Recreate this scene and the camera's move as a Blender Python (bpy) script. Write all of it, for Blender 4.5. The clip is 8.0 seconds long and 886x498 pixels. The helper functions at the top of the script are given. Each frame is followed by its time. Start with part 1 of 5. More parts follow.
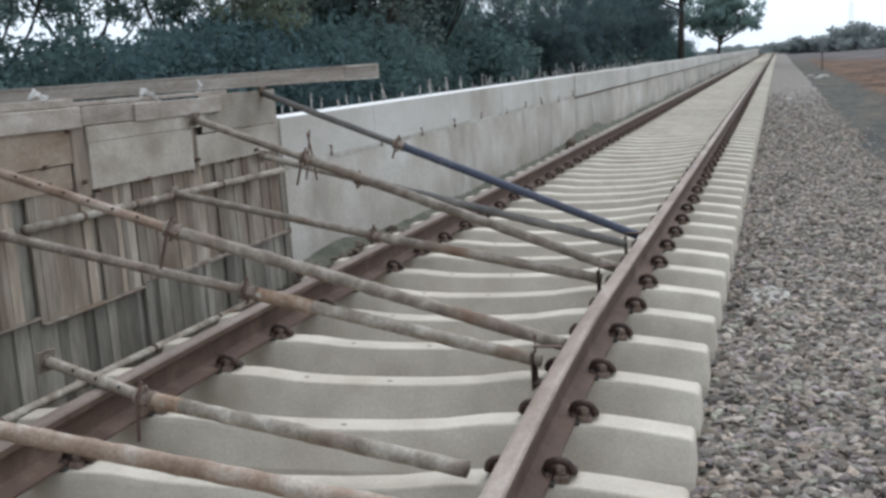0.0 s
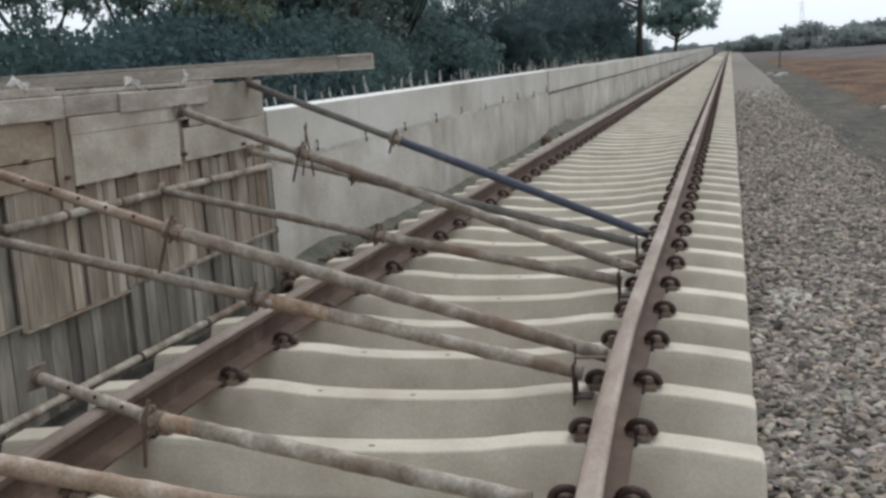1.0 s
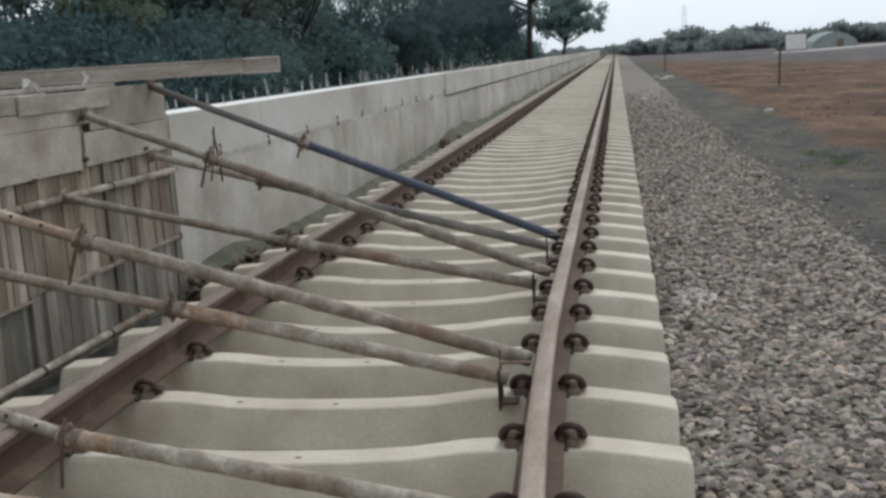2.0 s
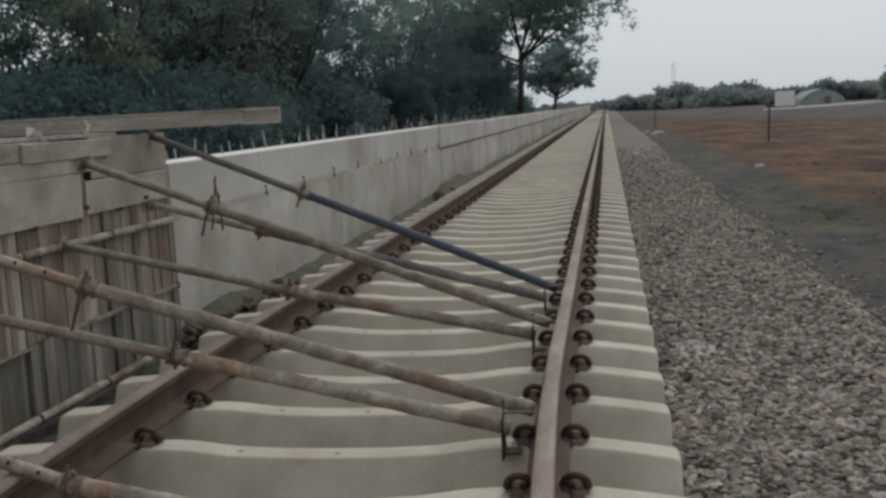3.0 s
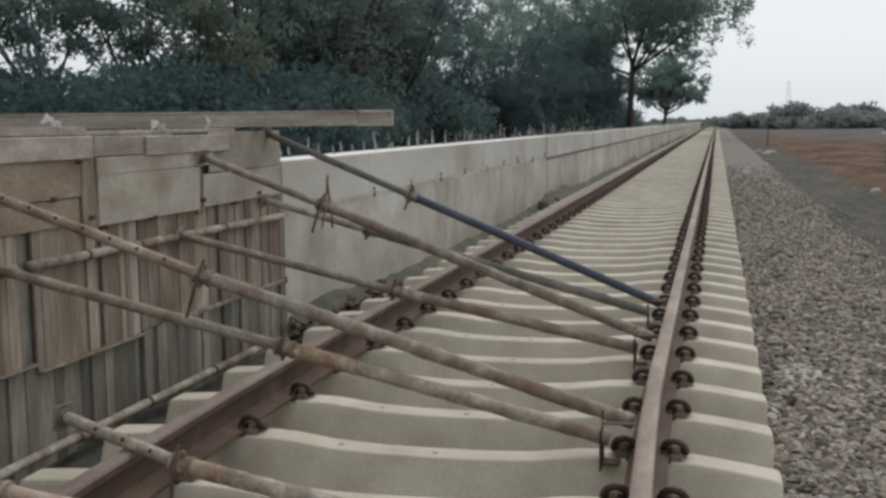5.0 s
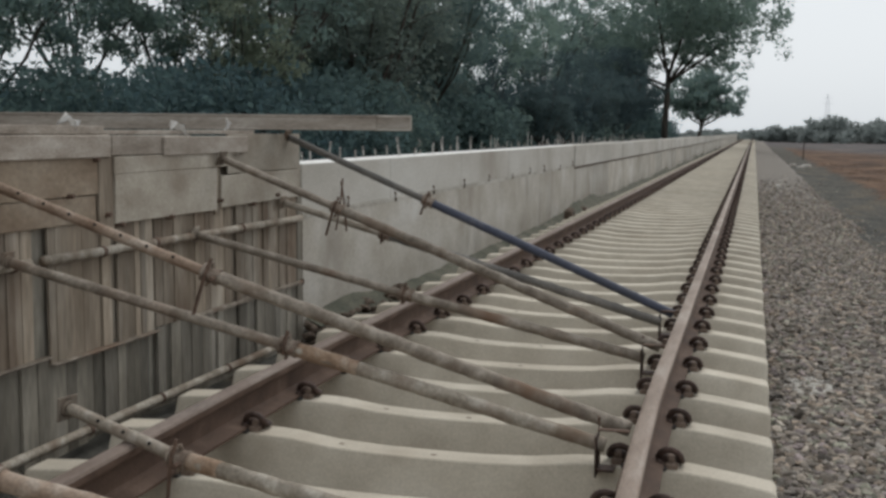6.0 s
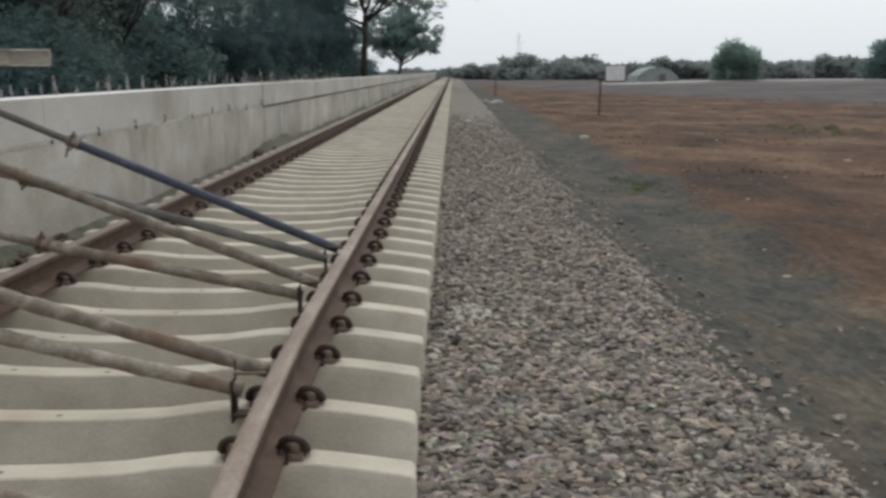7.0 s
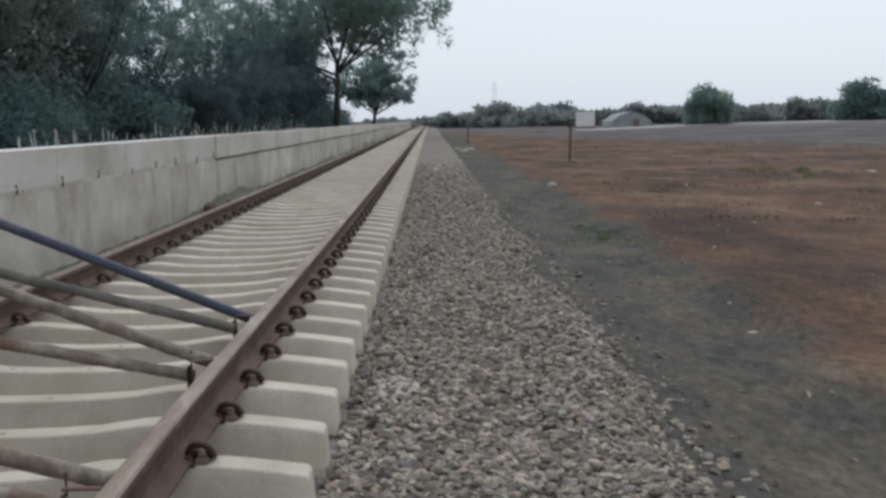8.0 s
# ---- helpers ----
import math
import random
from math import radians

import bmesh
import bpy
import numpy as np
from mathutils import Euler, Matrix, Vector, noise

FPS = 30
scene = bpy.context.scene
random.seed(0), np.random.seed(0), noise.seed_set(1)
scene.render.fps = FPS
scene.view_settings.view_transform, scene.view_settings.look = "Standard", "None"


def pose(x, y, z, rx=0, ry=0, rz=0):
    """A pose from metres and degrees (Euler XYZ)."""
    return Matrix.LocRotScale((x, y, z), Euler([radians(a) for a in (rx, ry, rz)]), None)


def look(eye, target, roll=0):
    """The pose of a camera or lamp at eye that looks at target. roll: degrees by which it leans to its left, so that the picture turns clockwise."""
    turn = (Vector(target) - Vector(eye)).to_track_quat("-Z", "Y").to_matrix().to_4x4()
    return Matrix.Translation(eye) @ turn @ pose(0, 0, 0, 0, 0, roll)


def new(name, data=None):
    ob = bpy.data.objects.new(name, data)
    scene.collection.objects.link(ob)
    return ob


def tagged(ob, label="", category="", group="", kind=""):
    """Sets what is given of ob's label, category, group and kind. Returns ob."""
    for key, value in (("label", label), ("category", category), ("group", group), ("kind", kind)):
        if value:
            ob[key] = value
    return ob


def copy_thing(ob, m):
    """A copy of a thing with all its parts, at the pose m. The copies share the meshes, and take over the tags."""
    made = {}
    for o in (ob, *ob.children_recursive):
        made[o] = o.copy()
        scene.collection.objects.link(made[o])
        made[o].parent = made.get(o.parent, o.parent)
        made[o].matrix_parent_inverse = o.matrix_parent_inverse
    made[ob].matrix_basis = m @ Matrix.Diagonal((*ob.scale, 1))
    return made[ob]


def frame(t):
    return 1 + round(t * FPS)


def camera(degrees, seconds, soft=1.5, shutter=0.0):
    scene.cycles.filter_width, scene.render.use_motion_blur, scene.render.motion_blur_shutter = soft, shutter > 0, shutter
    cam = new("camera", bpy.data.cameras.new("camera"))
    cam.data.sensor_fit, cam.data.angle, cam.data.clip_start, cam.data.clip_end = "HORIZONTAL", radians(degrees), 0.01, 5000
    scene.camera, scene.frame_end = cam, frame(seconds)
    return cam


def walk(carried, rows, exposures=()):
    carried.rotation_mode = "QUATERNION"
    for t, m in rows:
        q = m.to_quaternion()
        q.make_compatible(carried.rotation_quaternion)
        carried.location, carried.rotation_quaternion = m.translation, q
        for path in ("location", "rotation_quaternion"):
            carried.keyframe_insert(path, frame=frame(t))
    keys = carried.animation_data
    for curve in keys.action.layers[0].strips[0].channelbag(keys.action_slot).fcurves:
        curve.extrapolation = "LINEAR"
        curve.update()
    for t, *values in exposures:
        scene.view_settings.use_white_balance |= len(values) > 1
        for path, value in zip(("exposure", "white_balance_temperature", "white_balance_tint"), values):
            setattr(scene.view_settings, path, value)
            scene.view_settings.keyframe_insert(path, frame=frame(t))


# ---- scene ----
cam = camera(44.5, 8.0, soft=3.0, shutter=0.18)
PATH = [
    (0, (1.707, 0.243, 1.524), (1.109, 2.123, 1.198), -4.1),
    (0.5, (1.505, 0.456, 1.467), (0.996, 2.361, 1.135), -3.7),
    (1, (1.31, 0.533, 1.5), (0.79, 2.435, 1.163), -3.8),
    (1.5, (1.191, 0.523, 1.508), (0.813, 2.455, 1.157), -3.6),
    (1.7, (1.188, 0.562, 1.513), (0.845, 2.499, 1.151), -3.8),
    (2.8, (1.162, 0.483, 1.523), (0.856, 2.442, 1.267), -2.9),
    (3, (1.138, 0.519, 1.511), (0.832, 2.479, 1.26), -3.0),
    (3.5, (1.074, 0.462, 1.507), (0.651, 2.402, 1.267), -2.3),
    (4, (1.084, 0.481, 1.505), (0.642, 2.417, 1.265), -1.7),
    (4.5, (1.108, 0.467, 1.509), (0.642, 2.397, 1.274), -1.1),
    (4.7, (1.112, 0.473, 1.507), (0.639, 2.402, 1.273), -1.0),
    (5.8, (1.198, 0.463, 1.498), (0.660, 2.378, 1.281), 0.3),
    (6, (1.246, 0.452, 1.498), (0.701, 2.364, 1.281), 0.4),
    (6.5, (1.381, 0.535, 1.475), (0.988, 2.483, 1.253), 0.5),
    (7, (1.519, 0.687, 1.451), (1.499, 2.66, 1.127), -0.3),
    (7.5, (1.674, 1.061, 1.426), (1.776, 3.031, 1.093), -1.5),
    (8, (1.839, 1.366, 1.437), (1.857, 3.352, 1.2), -1.3),
]
BASE = -0.67
EXPOSURES = [(t, BASE + e, kelvin, 10) for t, e, kelvin in (
    (0.0, 0.54, 5850), (0.5, 0.19, 6220), (1.0, 0.36, 6180), (1.5, 0.42, 6080), (3.0, -0.32, 6350), (3.5, -0.18, 6350), (4.5, 0.08, 6450), (6.0, 0.0, 6450), (6.5, 0.03, 6480), (7.0, 0.06, 6420),
    (7.5, 0.24, 6200), (8.0, 0.0, 6080))]
walk(cam, [(t, look(eye, target, roll)) for t, eye, target, roll in PATH], EXPOSURES)

# ---- light ----
world = bpy.data.worlds.new("overcast_sky")
scene.world = world
world.use_nodes = True
wn = world.node_tree
wn.nodes.clear()
w_out = wn.nodes.new("ShaderNodeOutputWorld")
w_bg = wn.nodes.new("ShaderNodeBackground")
w_sky = wn.nodes.new("ShaderNodeTexSky")
w_sky.sky_type, w_sky.sun_disc = "NISHITA", False
SUN_EL, SUN_ROT = radians(52), radians(20)
w_sky.sun_elevation, w_sky.sun_rotation = SUN_EL, SUN_ROT
w_sky.air_density, w_sky.dust_density, w_sky.ozone_density = 1.0, 4.0, 1.0
w_hsv = wn.nodes.new("ShaderNodeHueSaturation")
w_hsv.inputs["Saturation"].default_value = 0.25
w_mix = wn.nodes.new("ShaderNodeMix")
w_mix.data_type, w_mix.blend_type = "RGBA", "MIX"
w_mix.inputs[0].default_value = 0.78
w_mix.inputs[7].default_value = (8.5, 8.97, 9.28, 1)
wn.links.new(w_sky.outputs[0], w_hsv.inputs["Color"])
wn.links.new(w_hsv.outputs[0], w_mix.inputs[6])
# an overcast sky is brighter overhead than at the horizon
w_tc = wn.nodes.new("ShaderNodeTexCoord")
w_sep = wn.nodes.new("ShaderNodeSeparateXYZ")
w_rng = wn.nodes.new("ShaderNodeMapRange")
w_rng.inputs[1].default_value, w_rng.inputs[2].default_value, w_rng.inputs[3].default_value, w_rng.inputs[4].default_value = 0.0, 1.0, 1.60, 1.58
w_mul = wn.nodes.new("ShaderNodeMix")
w_mul.data_type, w_mul.blend_type = "RGBA", "MULTIPLY"
w_mul.inputs[0].default_value = 1
wn.links.new(w_tc.outputs["Generated"], w_sep.inputs[0])
wn.links.new(w_sep.outputs[2], w_rng.inputs[0])
wn.links.new(w_mix.outputs[2], w_mul.inputs[6])
wn.links.new(w_rng.outputs[0], w_mul.inputs[7])
wn.links.new(w_mul.outputs[2], w_bg.inputs["Color"])
w_bg.inputs["Strength"].default_value = 0.1
wn.links.new(w_bg.outputs[0], w_out.inputs["Surface"])

sun = new("sun", bpy.data.lights.new("sun", "SUN"))
sun.data.energy, sun.data.angle, sun.data.color = 1.35, radians(30), (1.0, 0.96, 0.9)
sun.matrix_world = look((math.sin(SUN_ROT) * math.cos(SUN_EL) * 50, math.cos(SUN_ROT) * math.cos(SUN_EL) * 50, math.sin(SUN_EL) * 50), (0, 0, 0))


# ---- materials ----
def material(name, stops, scale=6.0, detail=8.0, fine=60.0, fine_mix=0.25, rough=0.85, rough_var=0.1, metal=0.0, bump=0.3, bump_dist=0.004,
             stretch=(1, 1, 1), rnd=0.0, island=0.0, stain=None, tint=None):
    """Two noises in world metres: broad patches through a colour ramp, fine grain over it; optional stain (colour, scale, stretch, amount)."""
    m = bpy.data.materials.new(name)
    m.use_nodes = True
    nt = m.node_tree
    b = nt.nodes["Principled BSDF"]
    geo = nt.nodes.new("ShaderNodeNewGeometry")
    mp = nt.nodes.new("ShaderNodeMapping")
    mp.inputs["Scale"].default_value = stretch
    nt.links.new(geo.outputs["Position"], mp.inputs[0])
    n1 = nt.nodes.new("ShaderNodeTexNoise")
    n1.inputs["Scale"].default_value, n1.inputs["Detail"].default_value, n1.inputs["Roughness"].default_value = scale, detail, 0.62
    nt.links.new(mp.outputs[0], n1.inputs["Vector"])
    ramp = nt.nodes.new("ShaderNodeValToRGB")
    el = ramp.color_ramp.elements
    while len(el) < len(stops):
        el.new(0.5)
    for e, (p, c) in zip(el, stops):
        e.position, e.color = p, (*c, 1)
    nt.links.new(n1.outputs["Fac"], ramp.inputs[0])
    n2 = nt.nodes.new("ShaderNodeTexNoise")
    n2.inputs["Scale"].default_value, n2.inputs["Detail"].default_value = fine, 4
    nt.links.new(mp.outputs[0], n2.inputs["Vector"])
    r2 = nt.nodes.new("ShaderNodeMapRange")
    r2.inputs[1].default_value, r2.inputs[2].default_value = 0.3, 0.7
    r2.inputs[3].default_value, r2.inputs[4].default_value = 1 - fine_mix, 1 + fine_mix
    nt.links.new(n2.outputs["Fac"], r2.inputs[0])
    mul = nt.nodes.new("ShaderNodeMix")
    mul.data_type, mul.blend_type = "RGBA", "MULTIPLY"
    mul.inputs[0].default_value = 1
    nt.links.new(ramp.outputs[0], mul.inputs[6])
    nt.links.new(r2.outputs[0], mul.inputs[7])
    last = mul.outputs[2]
    for amount, node, sock in ((rnd, "ShaderNodeObjectInfo", "Random"), (island, "ShaderNodeNewGeometry", "Random Per Island")):
        if amount:
            src = nt.nodes.new(node)
            mr = nt.nodes.new("ShaderNodeMapRange")
            mr.inputs[3].default_value, mr.inputs[4].default_value = 1 - amount, 1 + amount
            nt.links.new(src.outputs[sock], mr.inputs[0])
            mm = nt.nodes.new("ShaderNodeMix")
            mm.data_type, mm.blend_type = "RGBA", "MULTIPLY"
            mm.inputs[0].default_value = 1
            nt.links.new(last, mm.inputs[6])
            nt.links.new(mr.outputs[0], mm.inputs[7])
            last = mm.outputs[2]
    if tint:
        src = nt.nodes.new("ShaderNodeNewGeometry")
        mu = nt.nodes.new("ShaderNodeMath")
        mu.operation, mu.inputs[1].default_value = "MULTIPLY", 17.3
        fr = nt.nodes.new("ShaderNodeMath")
        fr.operation = "FRACT"
        tr = nt.nodes.new("ShaderNodeValToRGB")
        tr.color_ramp.interpolation = "CONSTANT"
        while len(tr.color_ramp.elements) < len(tint):
            tr.color_ramp.elements.new(0.5)
        for e, (p, c) in zip(tr.color_ramp.elements, tint):
            e.position, e.color = p, (*c, 1)
        tm = nt.nodes.new("ShaderNodeMix")
        tm.data_type, tm.blend_type = "RGBA", "MULTIPLY"
        tm.inputs[0].default_value = 1
        nt.links.new(src.outputs["Random Per Island"], mu.inputs[0])
        nt.links.new(mu.outputs[0], fr.inputs[0])
        nt.links.new(fr.outputs[0], tr.inputs[0])
        nt.links.new(last, tm.inputs[6])
        nt.links.new(tr.outputs[0], tm.inputs[7])
        last = tm.outputs[2]
    if stain:
        colour, sscale, sstretch, lo, hi = stain
        smp = nt.nodes.new("ShaderNodeMapping")
        smp.inputs["Scale"].default_value = sstretch
        nt.links.new(geo.outputs["Position"], smp.inputs[0])
        sn = nt.nodes.new("ShaderNodeTexNoise")
        sn.inputs["Scale"].default_value, sn.inputs["Detail"].default_value = sscale, 6
        nt.links.new(smp.outputs[0], sn.inputs["Vector"])
        sr = nt.nodes.new("ShaderNodeMapRange")
        sr.inputs[1].default_value, sr.inputs[2].default_value = lo, hi
        nt.links.new(sn.outputs["Fac"], sr.inputs[0])
        sm = nt.nodes.new("ShaderNodeMix")
        sm.data_type = "RGBA"
        sm.inputs[7].default_value = (*colour, 1)
        nt.links.new(sr.outputs[0], sm.inputs[0])
        nt.links.new(last, sm.inputs[6])
        last = sm.outputs[2]
    nt.links.new(last, b.inputs["Base Color"])
    rr = nt.nodes.new("ShaderNodeMapRange")
    rr.inputs[3].default_value, rr.inputs[4].default_value = max(0.05, rough - rough_var), min(1, rough + rough_var)
    nt.links.new(n1.outputs["Fac"], rr.inputs[0])
    nt.links.new(rr.outputs[0], b.inputs["Roughness"])
    b.inputs["Metallic"].default_value = metal
    b.inputs["Specular IOR Level"].default_value = 0.3
    if bump:
        add = nt.nodes.new("ShaderNodeMath")
        add.operation = "ADD"
        nt.links.new(n1.outputs["Fac"], add.inputs[0])
        nt.links.new(n2.outputs["Fac"], add.inputs[1])
        bp = nt.nodes.new("ShaderNodeBump")
        bp.inputs["Strength"].default_value, bp.inputs["Distance"].default_value = bump, bump_dist
        nt.links.new(add.outputs[0], bp.inputs["Height"])
        nt.links.new(bp.outputs[0], b.inputs["Normal"])
    return m


M_SLEEPER = material("sleeper_concrete", [(0.3, (0.420, 0.371, 0.298)), (0.55, (0.515, 0.463, 0.378)), (0.75, (0.588, 0.535, 0.448))], 3.5, fine=90, fine_mix=0.1, rnd=0.07,
                     bump=0.25, bump_dist=0.003, stain=((0.36, 0.30, 0.23), 2.2, (1, 1, 1), 0.58, 0.85))
M_WALL = material("wall_concrete", [(0.28, (0.31, 0.275, 0.225)), (0.5, (0.46, 0.43, 0.385)), (0.7, (0.57, 0.55, 0.51))], 1.1, fine=45, fine_mix=0.1, rough=0.9, stretch=(1, 0.45, 1),
                  bump=0.3, bump_dist=0.004, stain=((0.27, 0.22, 0.17), 1.6, (1, 0.4, 0.75), 0.50, 0.78))
M_WALL_UP = material("upper_wall_concrete", [(0.28, (0.37, 0.345, 0.30)), (0.5, (0.475, 0.45, 0.405)), (0.72, (0.57, 0.555, 0.515))], 0.9, fine=45, fine_mix=0.08, rough=0.9, stretch=(1, 0.6, 1.2),
                     stain=((0.30, 0.265, 0.22), 1.3, (1, 0.8, 0.6), 0.54, 0.82), rnd=0.06, bump=0.3)
M_WALL_LOW = material("lower_wall_concrete", [(0.28, (0.30, 0.265, 0.215)), (0.46, (0.42, 0.385, 0.33)), (0.58, (0.49, 0.46, 0.41)), (0.74, (0.60, 0.585, 0.55))], 1.5, fine=45, fine_mix=0.1, rough=0.9,
                      stretch=(1, 0.6, 0.7), stain=((0.235, 0.205, 0.165), 1.7, (1, 0.9, 0.42), 0.53, 0.80), rnd=0.15, bump=0.35)
M_SEAM = material("wall_seam", [(0.32, (0.27, 0.25, 0.21)), (0.46, (0.38, 0.355, 0.31)), (0.6, (0.475, 0.45, 0.405))], 1.7, fine=30, fine_mix=0.2, bump=0.4)
M_WALL_TOP = material("wall_top_concrete", [(0.3, (0.60, 0.59, 0.56)), (0.7, (0.76, 0.75, 0.72))], 1.6, fine=50, fine_mix=0.1, bump=0.3)
M_JOINT = material("joint_stain", [(0.3, (0.15, 0.115, 0.09)), (0.7, (0.33, 0.28, 0.235))], 2.5, fine=40, bump=0.3)
M_RAIL = material("rail_rust", [(0.3, (0.055, 0.032, 0.022)), (0.55, (0.094, 0.059, 0.042)), (0.75, (0.152, 0.104, 0.079))], 5, fine=120, fine_mix=0.2, rough=0.8, bump=0.2, bump_dist=0.002)
M_RAILTOP = material("rail_head_rust", [(0.3, (0.135, 0.090, 0.063)), (0.5, (0.235, 0.176, 0.136)), (0.72, (0.36, 0.305, 0.258))], 7, fine=110, fine_mix=0.14, rough=0.55,
                     stretch=(1, 0.25, 1), bump=0.15, bump_dist=0.001)
M_RAILTOP_DULL = material("dull_rail_head", [(0.3, (0.13, 0.095, 0.075)), (0.55, (0.20, 0.155, 0.13)), (0.75, (0.28, 0.24, 0.21))], 6, fine=110, fine_mix=0.15, rough=0.75, stretch=(1, 0.25, 1), bump=0.15,
                          bump_dist=0.001)
M_CLIP = material("clip_steel", [(0.3, (0.030, 0.021, 0.017)), (0.7, (0.100, 0.064, 0.052))], 30, fine=150, rough=0.6, metal=0.3, bump=0.2, bump_dist=0.001)
M_INSERT = material("cast_insert", [(0.3, (0.09, 0.06, 0.045)), (0.7, (0.24, 0.18, 0.14))], 22, fine=150, bump=0.3, bump_dist=0.002)
M_PAD = material("rubber_pad", [(0.3, (0.03, 0.03, 0.03)), (0.7, (0.07, 0.065, 0.06))], 20, bump=0.1)
M_TUBE = material("prop_tube_steel", [(0.3, (0.110, 0.086, 0.066)), (0.5, (0.198, 0.166, 0.132)), (0.70, (0.34, 0.30, 0.25))], 11, fine=90, fine_mix=0.2, rough=0.75, bump=0.35,
                  bump_dist=0.002, rnd=0.12, stain=((0.165, 0.105, 0.07), 3.2, (1, 1, 1), 0.52, 0.72))
M_TUBE_PALE = material("prop_tube_mortar", [(0.3, (0.16, 0.130, 0.096)), (0.5, (0.30, 0.263, 0.214)), (0.68, (0.46, 0.42, 0.36))], 11, fine=80, fine_mix=0.2, rough=0.85, bump=0.5,
                       bump_dist=0.003, stain=((0.16, 0.112, 0.078), 4.0, (1, 1, 1), 0.52, 0.70))
M_TUBE_RUST = material("prop_tube_rust", [(0.3, (0.165, 0.105, 0.070)), (0.5, (0.29, 0.215, 0.160)), (0.68, (0.43, 0.375, 0.315))], 6, fine=90, fine_mix=0.2, rough=0.8, bump=0.4, bump_dist=0.002)
M_ORANGE = material("orange_rust", [(0.3, (0.16, 0.096, 0.060)), (0.5, (0.275, 0.19, 0.13)), (0.68, (0.40, 0.33, 0.265))], 9, fine=90, fine_mix=0.2, rough=0.85, bump=0.4, bump_dist=0.002)
M_BLUE = material("faded_blue_paint", [(0.32, (0.052, 0.056, 0.072)), (0.55, (0.058, 0.065, 0.094)), (0.75, (0.12, 0.12, 0.135))], 5, fine=80, fine_mix=0.2, rough=0.6, bump=0.2, bump_dist=0.001)
M_GREYTUBE = material("dull_grey_tube", [(0.32, (0.085, 0.080, 0.074)), (0.55, (0.135, 0.125, 0.112)), (0.75, (0.24, 0.215, 0.185))], 5, fine=80, fine_mix=0.2, rough=0.7, bump=0.2, bump_dist=0.001)
M_IRON = material("rusty_iron", [(0.3, (0.065, 0.042, 0.032)), (0.6, (0.145, 0.095, 0.07)), (0.8, (0.23, 0.165, 0.125))], 16, fine=140, rough=0.85, bump=0.4, bump_dist=0.002)
M_COLLAR = material("crusted_collar", [(0.3, (0.10, 0.07, 0.053)), (0.5, (0.20, 0.155, 0.12)), (0.72, (0.36, 0.31, 0.26))], 18, fine=120, fine_mix=0.25, rough=0.9, bump=0.6, bump_dist=0.003)
M_HOLE = material("pin_hole_dark", [(0.3, (0.008, 0.007, 0.006)), (0.7, (0.02, 0.016, 0.014))], 20, bump=0)
M_BOARD = material("formwork_rib", [(0.3, (0.135, 0.102, 0.072)), (0.48, (0.26, 0.215, 0.165)), (0.72, (0.44, 0.40, 0.34))], 3.0, fine=40, fine_mix=0.2, stretch=(1, 1, 0.16), rough=0.85,
                   rnd=0.34, bump=0.4, bump_dist=0.003, stain=((0.105, 0.066, 0.042), 2.6, (1, 1, 0.4), 0.48, 0.72))
M_BOARD_LOW = material("formwork_rib_mossy", [(0.3, (0.115, 0.103, 0.080)), (0.5, (0.215, 0.195, 0.160)), (0.72, (0.35, 0.325, 0.28))], 3.0, fine=40, fine_mix=0.2, stretch=(1, 1, 0.2), rough=0.9,
                       rnd=0.38, bump=0.4, bump_dist=0.003)
M_SHEET = material("formwork_sheet", [(0.3, (0.26, 0.225, 0.18)), (0.5, (0.36, 0.325, 0.27)), (0.7, (0.46, 0.42, 0.365))], 2.2, fine=50, fine_mix=0.12, rough=0.8, rnd=0.12, bump=0.25,
                   bump_dist=0.002, stain=((0.19, 0.145, 0.105), 2.2, (1, 0.8, 1.2), 0.50, 0.78))
M_SHEET_BROWN = material("rusty_formwork_sheet", [(0.3, (0.175, 0.128, 0.088)), (0.5, (0.285, 0.225, 0.165)), (0.7, (0.40, 0.34, 0.27))], 2.0, fine=50, fine_mix=0.15, rough=0.8, rnd=0.12, bump=0.25,
                         bump_dist=0.002, stretch=(1, 0.6, 1), stain=((0.14, 0.088, 0.055), 2.4, (1, 0.7, 1), 0.50, 0.76))
M_PLANK = material("weathered_timber", [(0.3, (0.195, 0.16, 0.13)), (0.5, (0.31, 0.27, 0.228)), (0.7, (0.43, 0.39, 0.345))], 3.0, fine=50, fine_mix=0.2, stretch=(0.35, 1, 3), rough=0.9,
                   rnd=0.15, bump=0.5, bump_dist=0.003)
M_RIM = material("pale_rim", [(0.3, (0.38, 0.34, 0.29)), (0.7, (0.54, 0.50, 0.44))], 8, fine=60, fine_mix=0.15, bump=0.3, bump_dist=0.002)
M_WHITE = material("torn_white_sheet", [(0.3, (0.55, 0.53, 0.50)), (0.7, (0.75, 0.74, 0.72))], 12, fine=60, fine_mix=0.06, bump=0.2)
M_REBAR = material("rebar_steel", [(0.3, (0.22, 0.20, 0.18)), (0.7, (0.48, 0.46, 0.43))], 14, fine=120, bump=0.3, bump_dist=0.001)
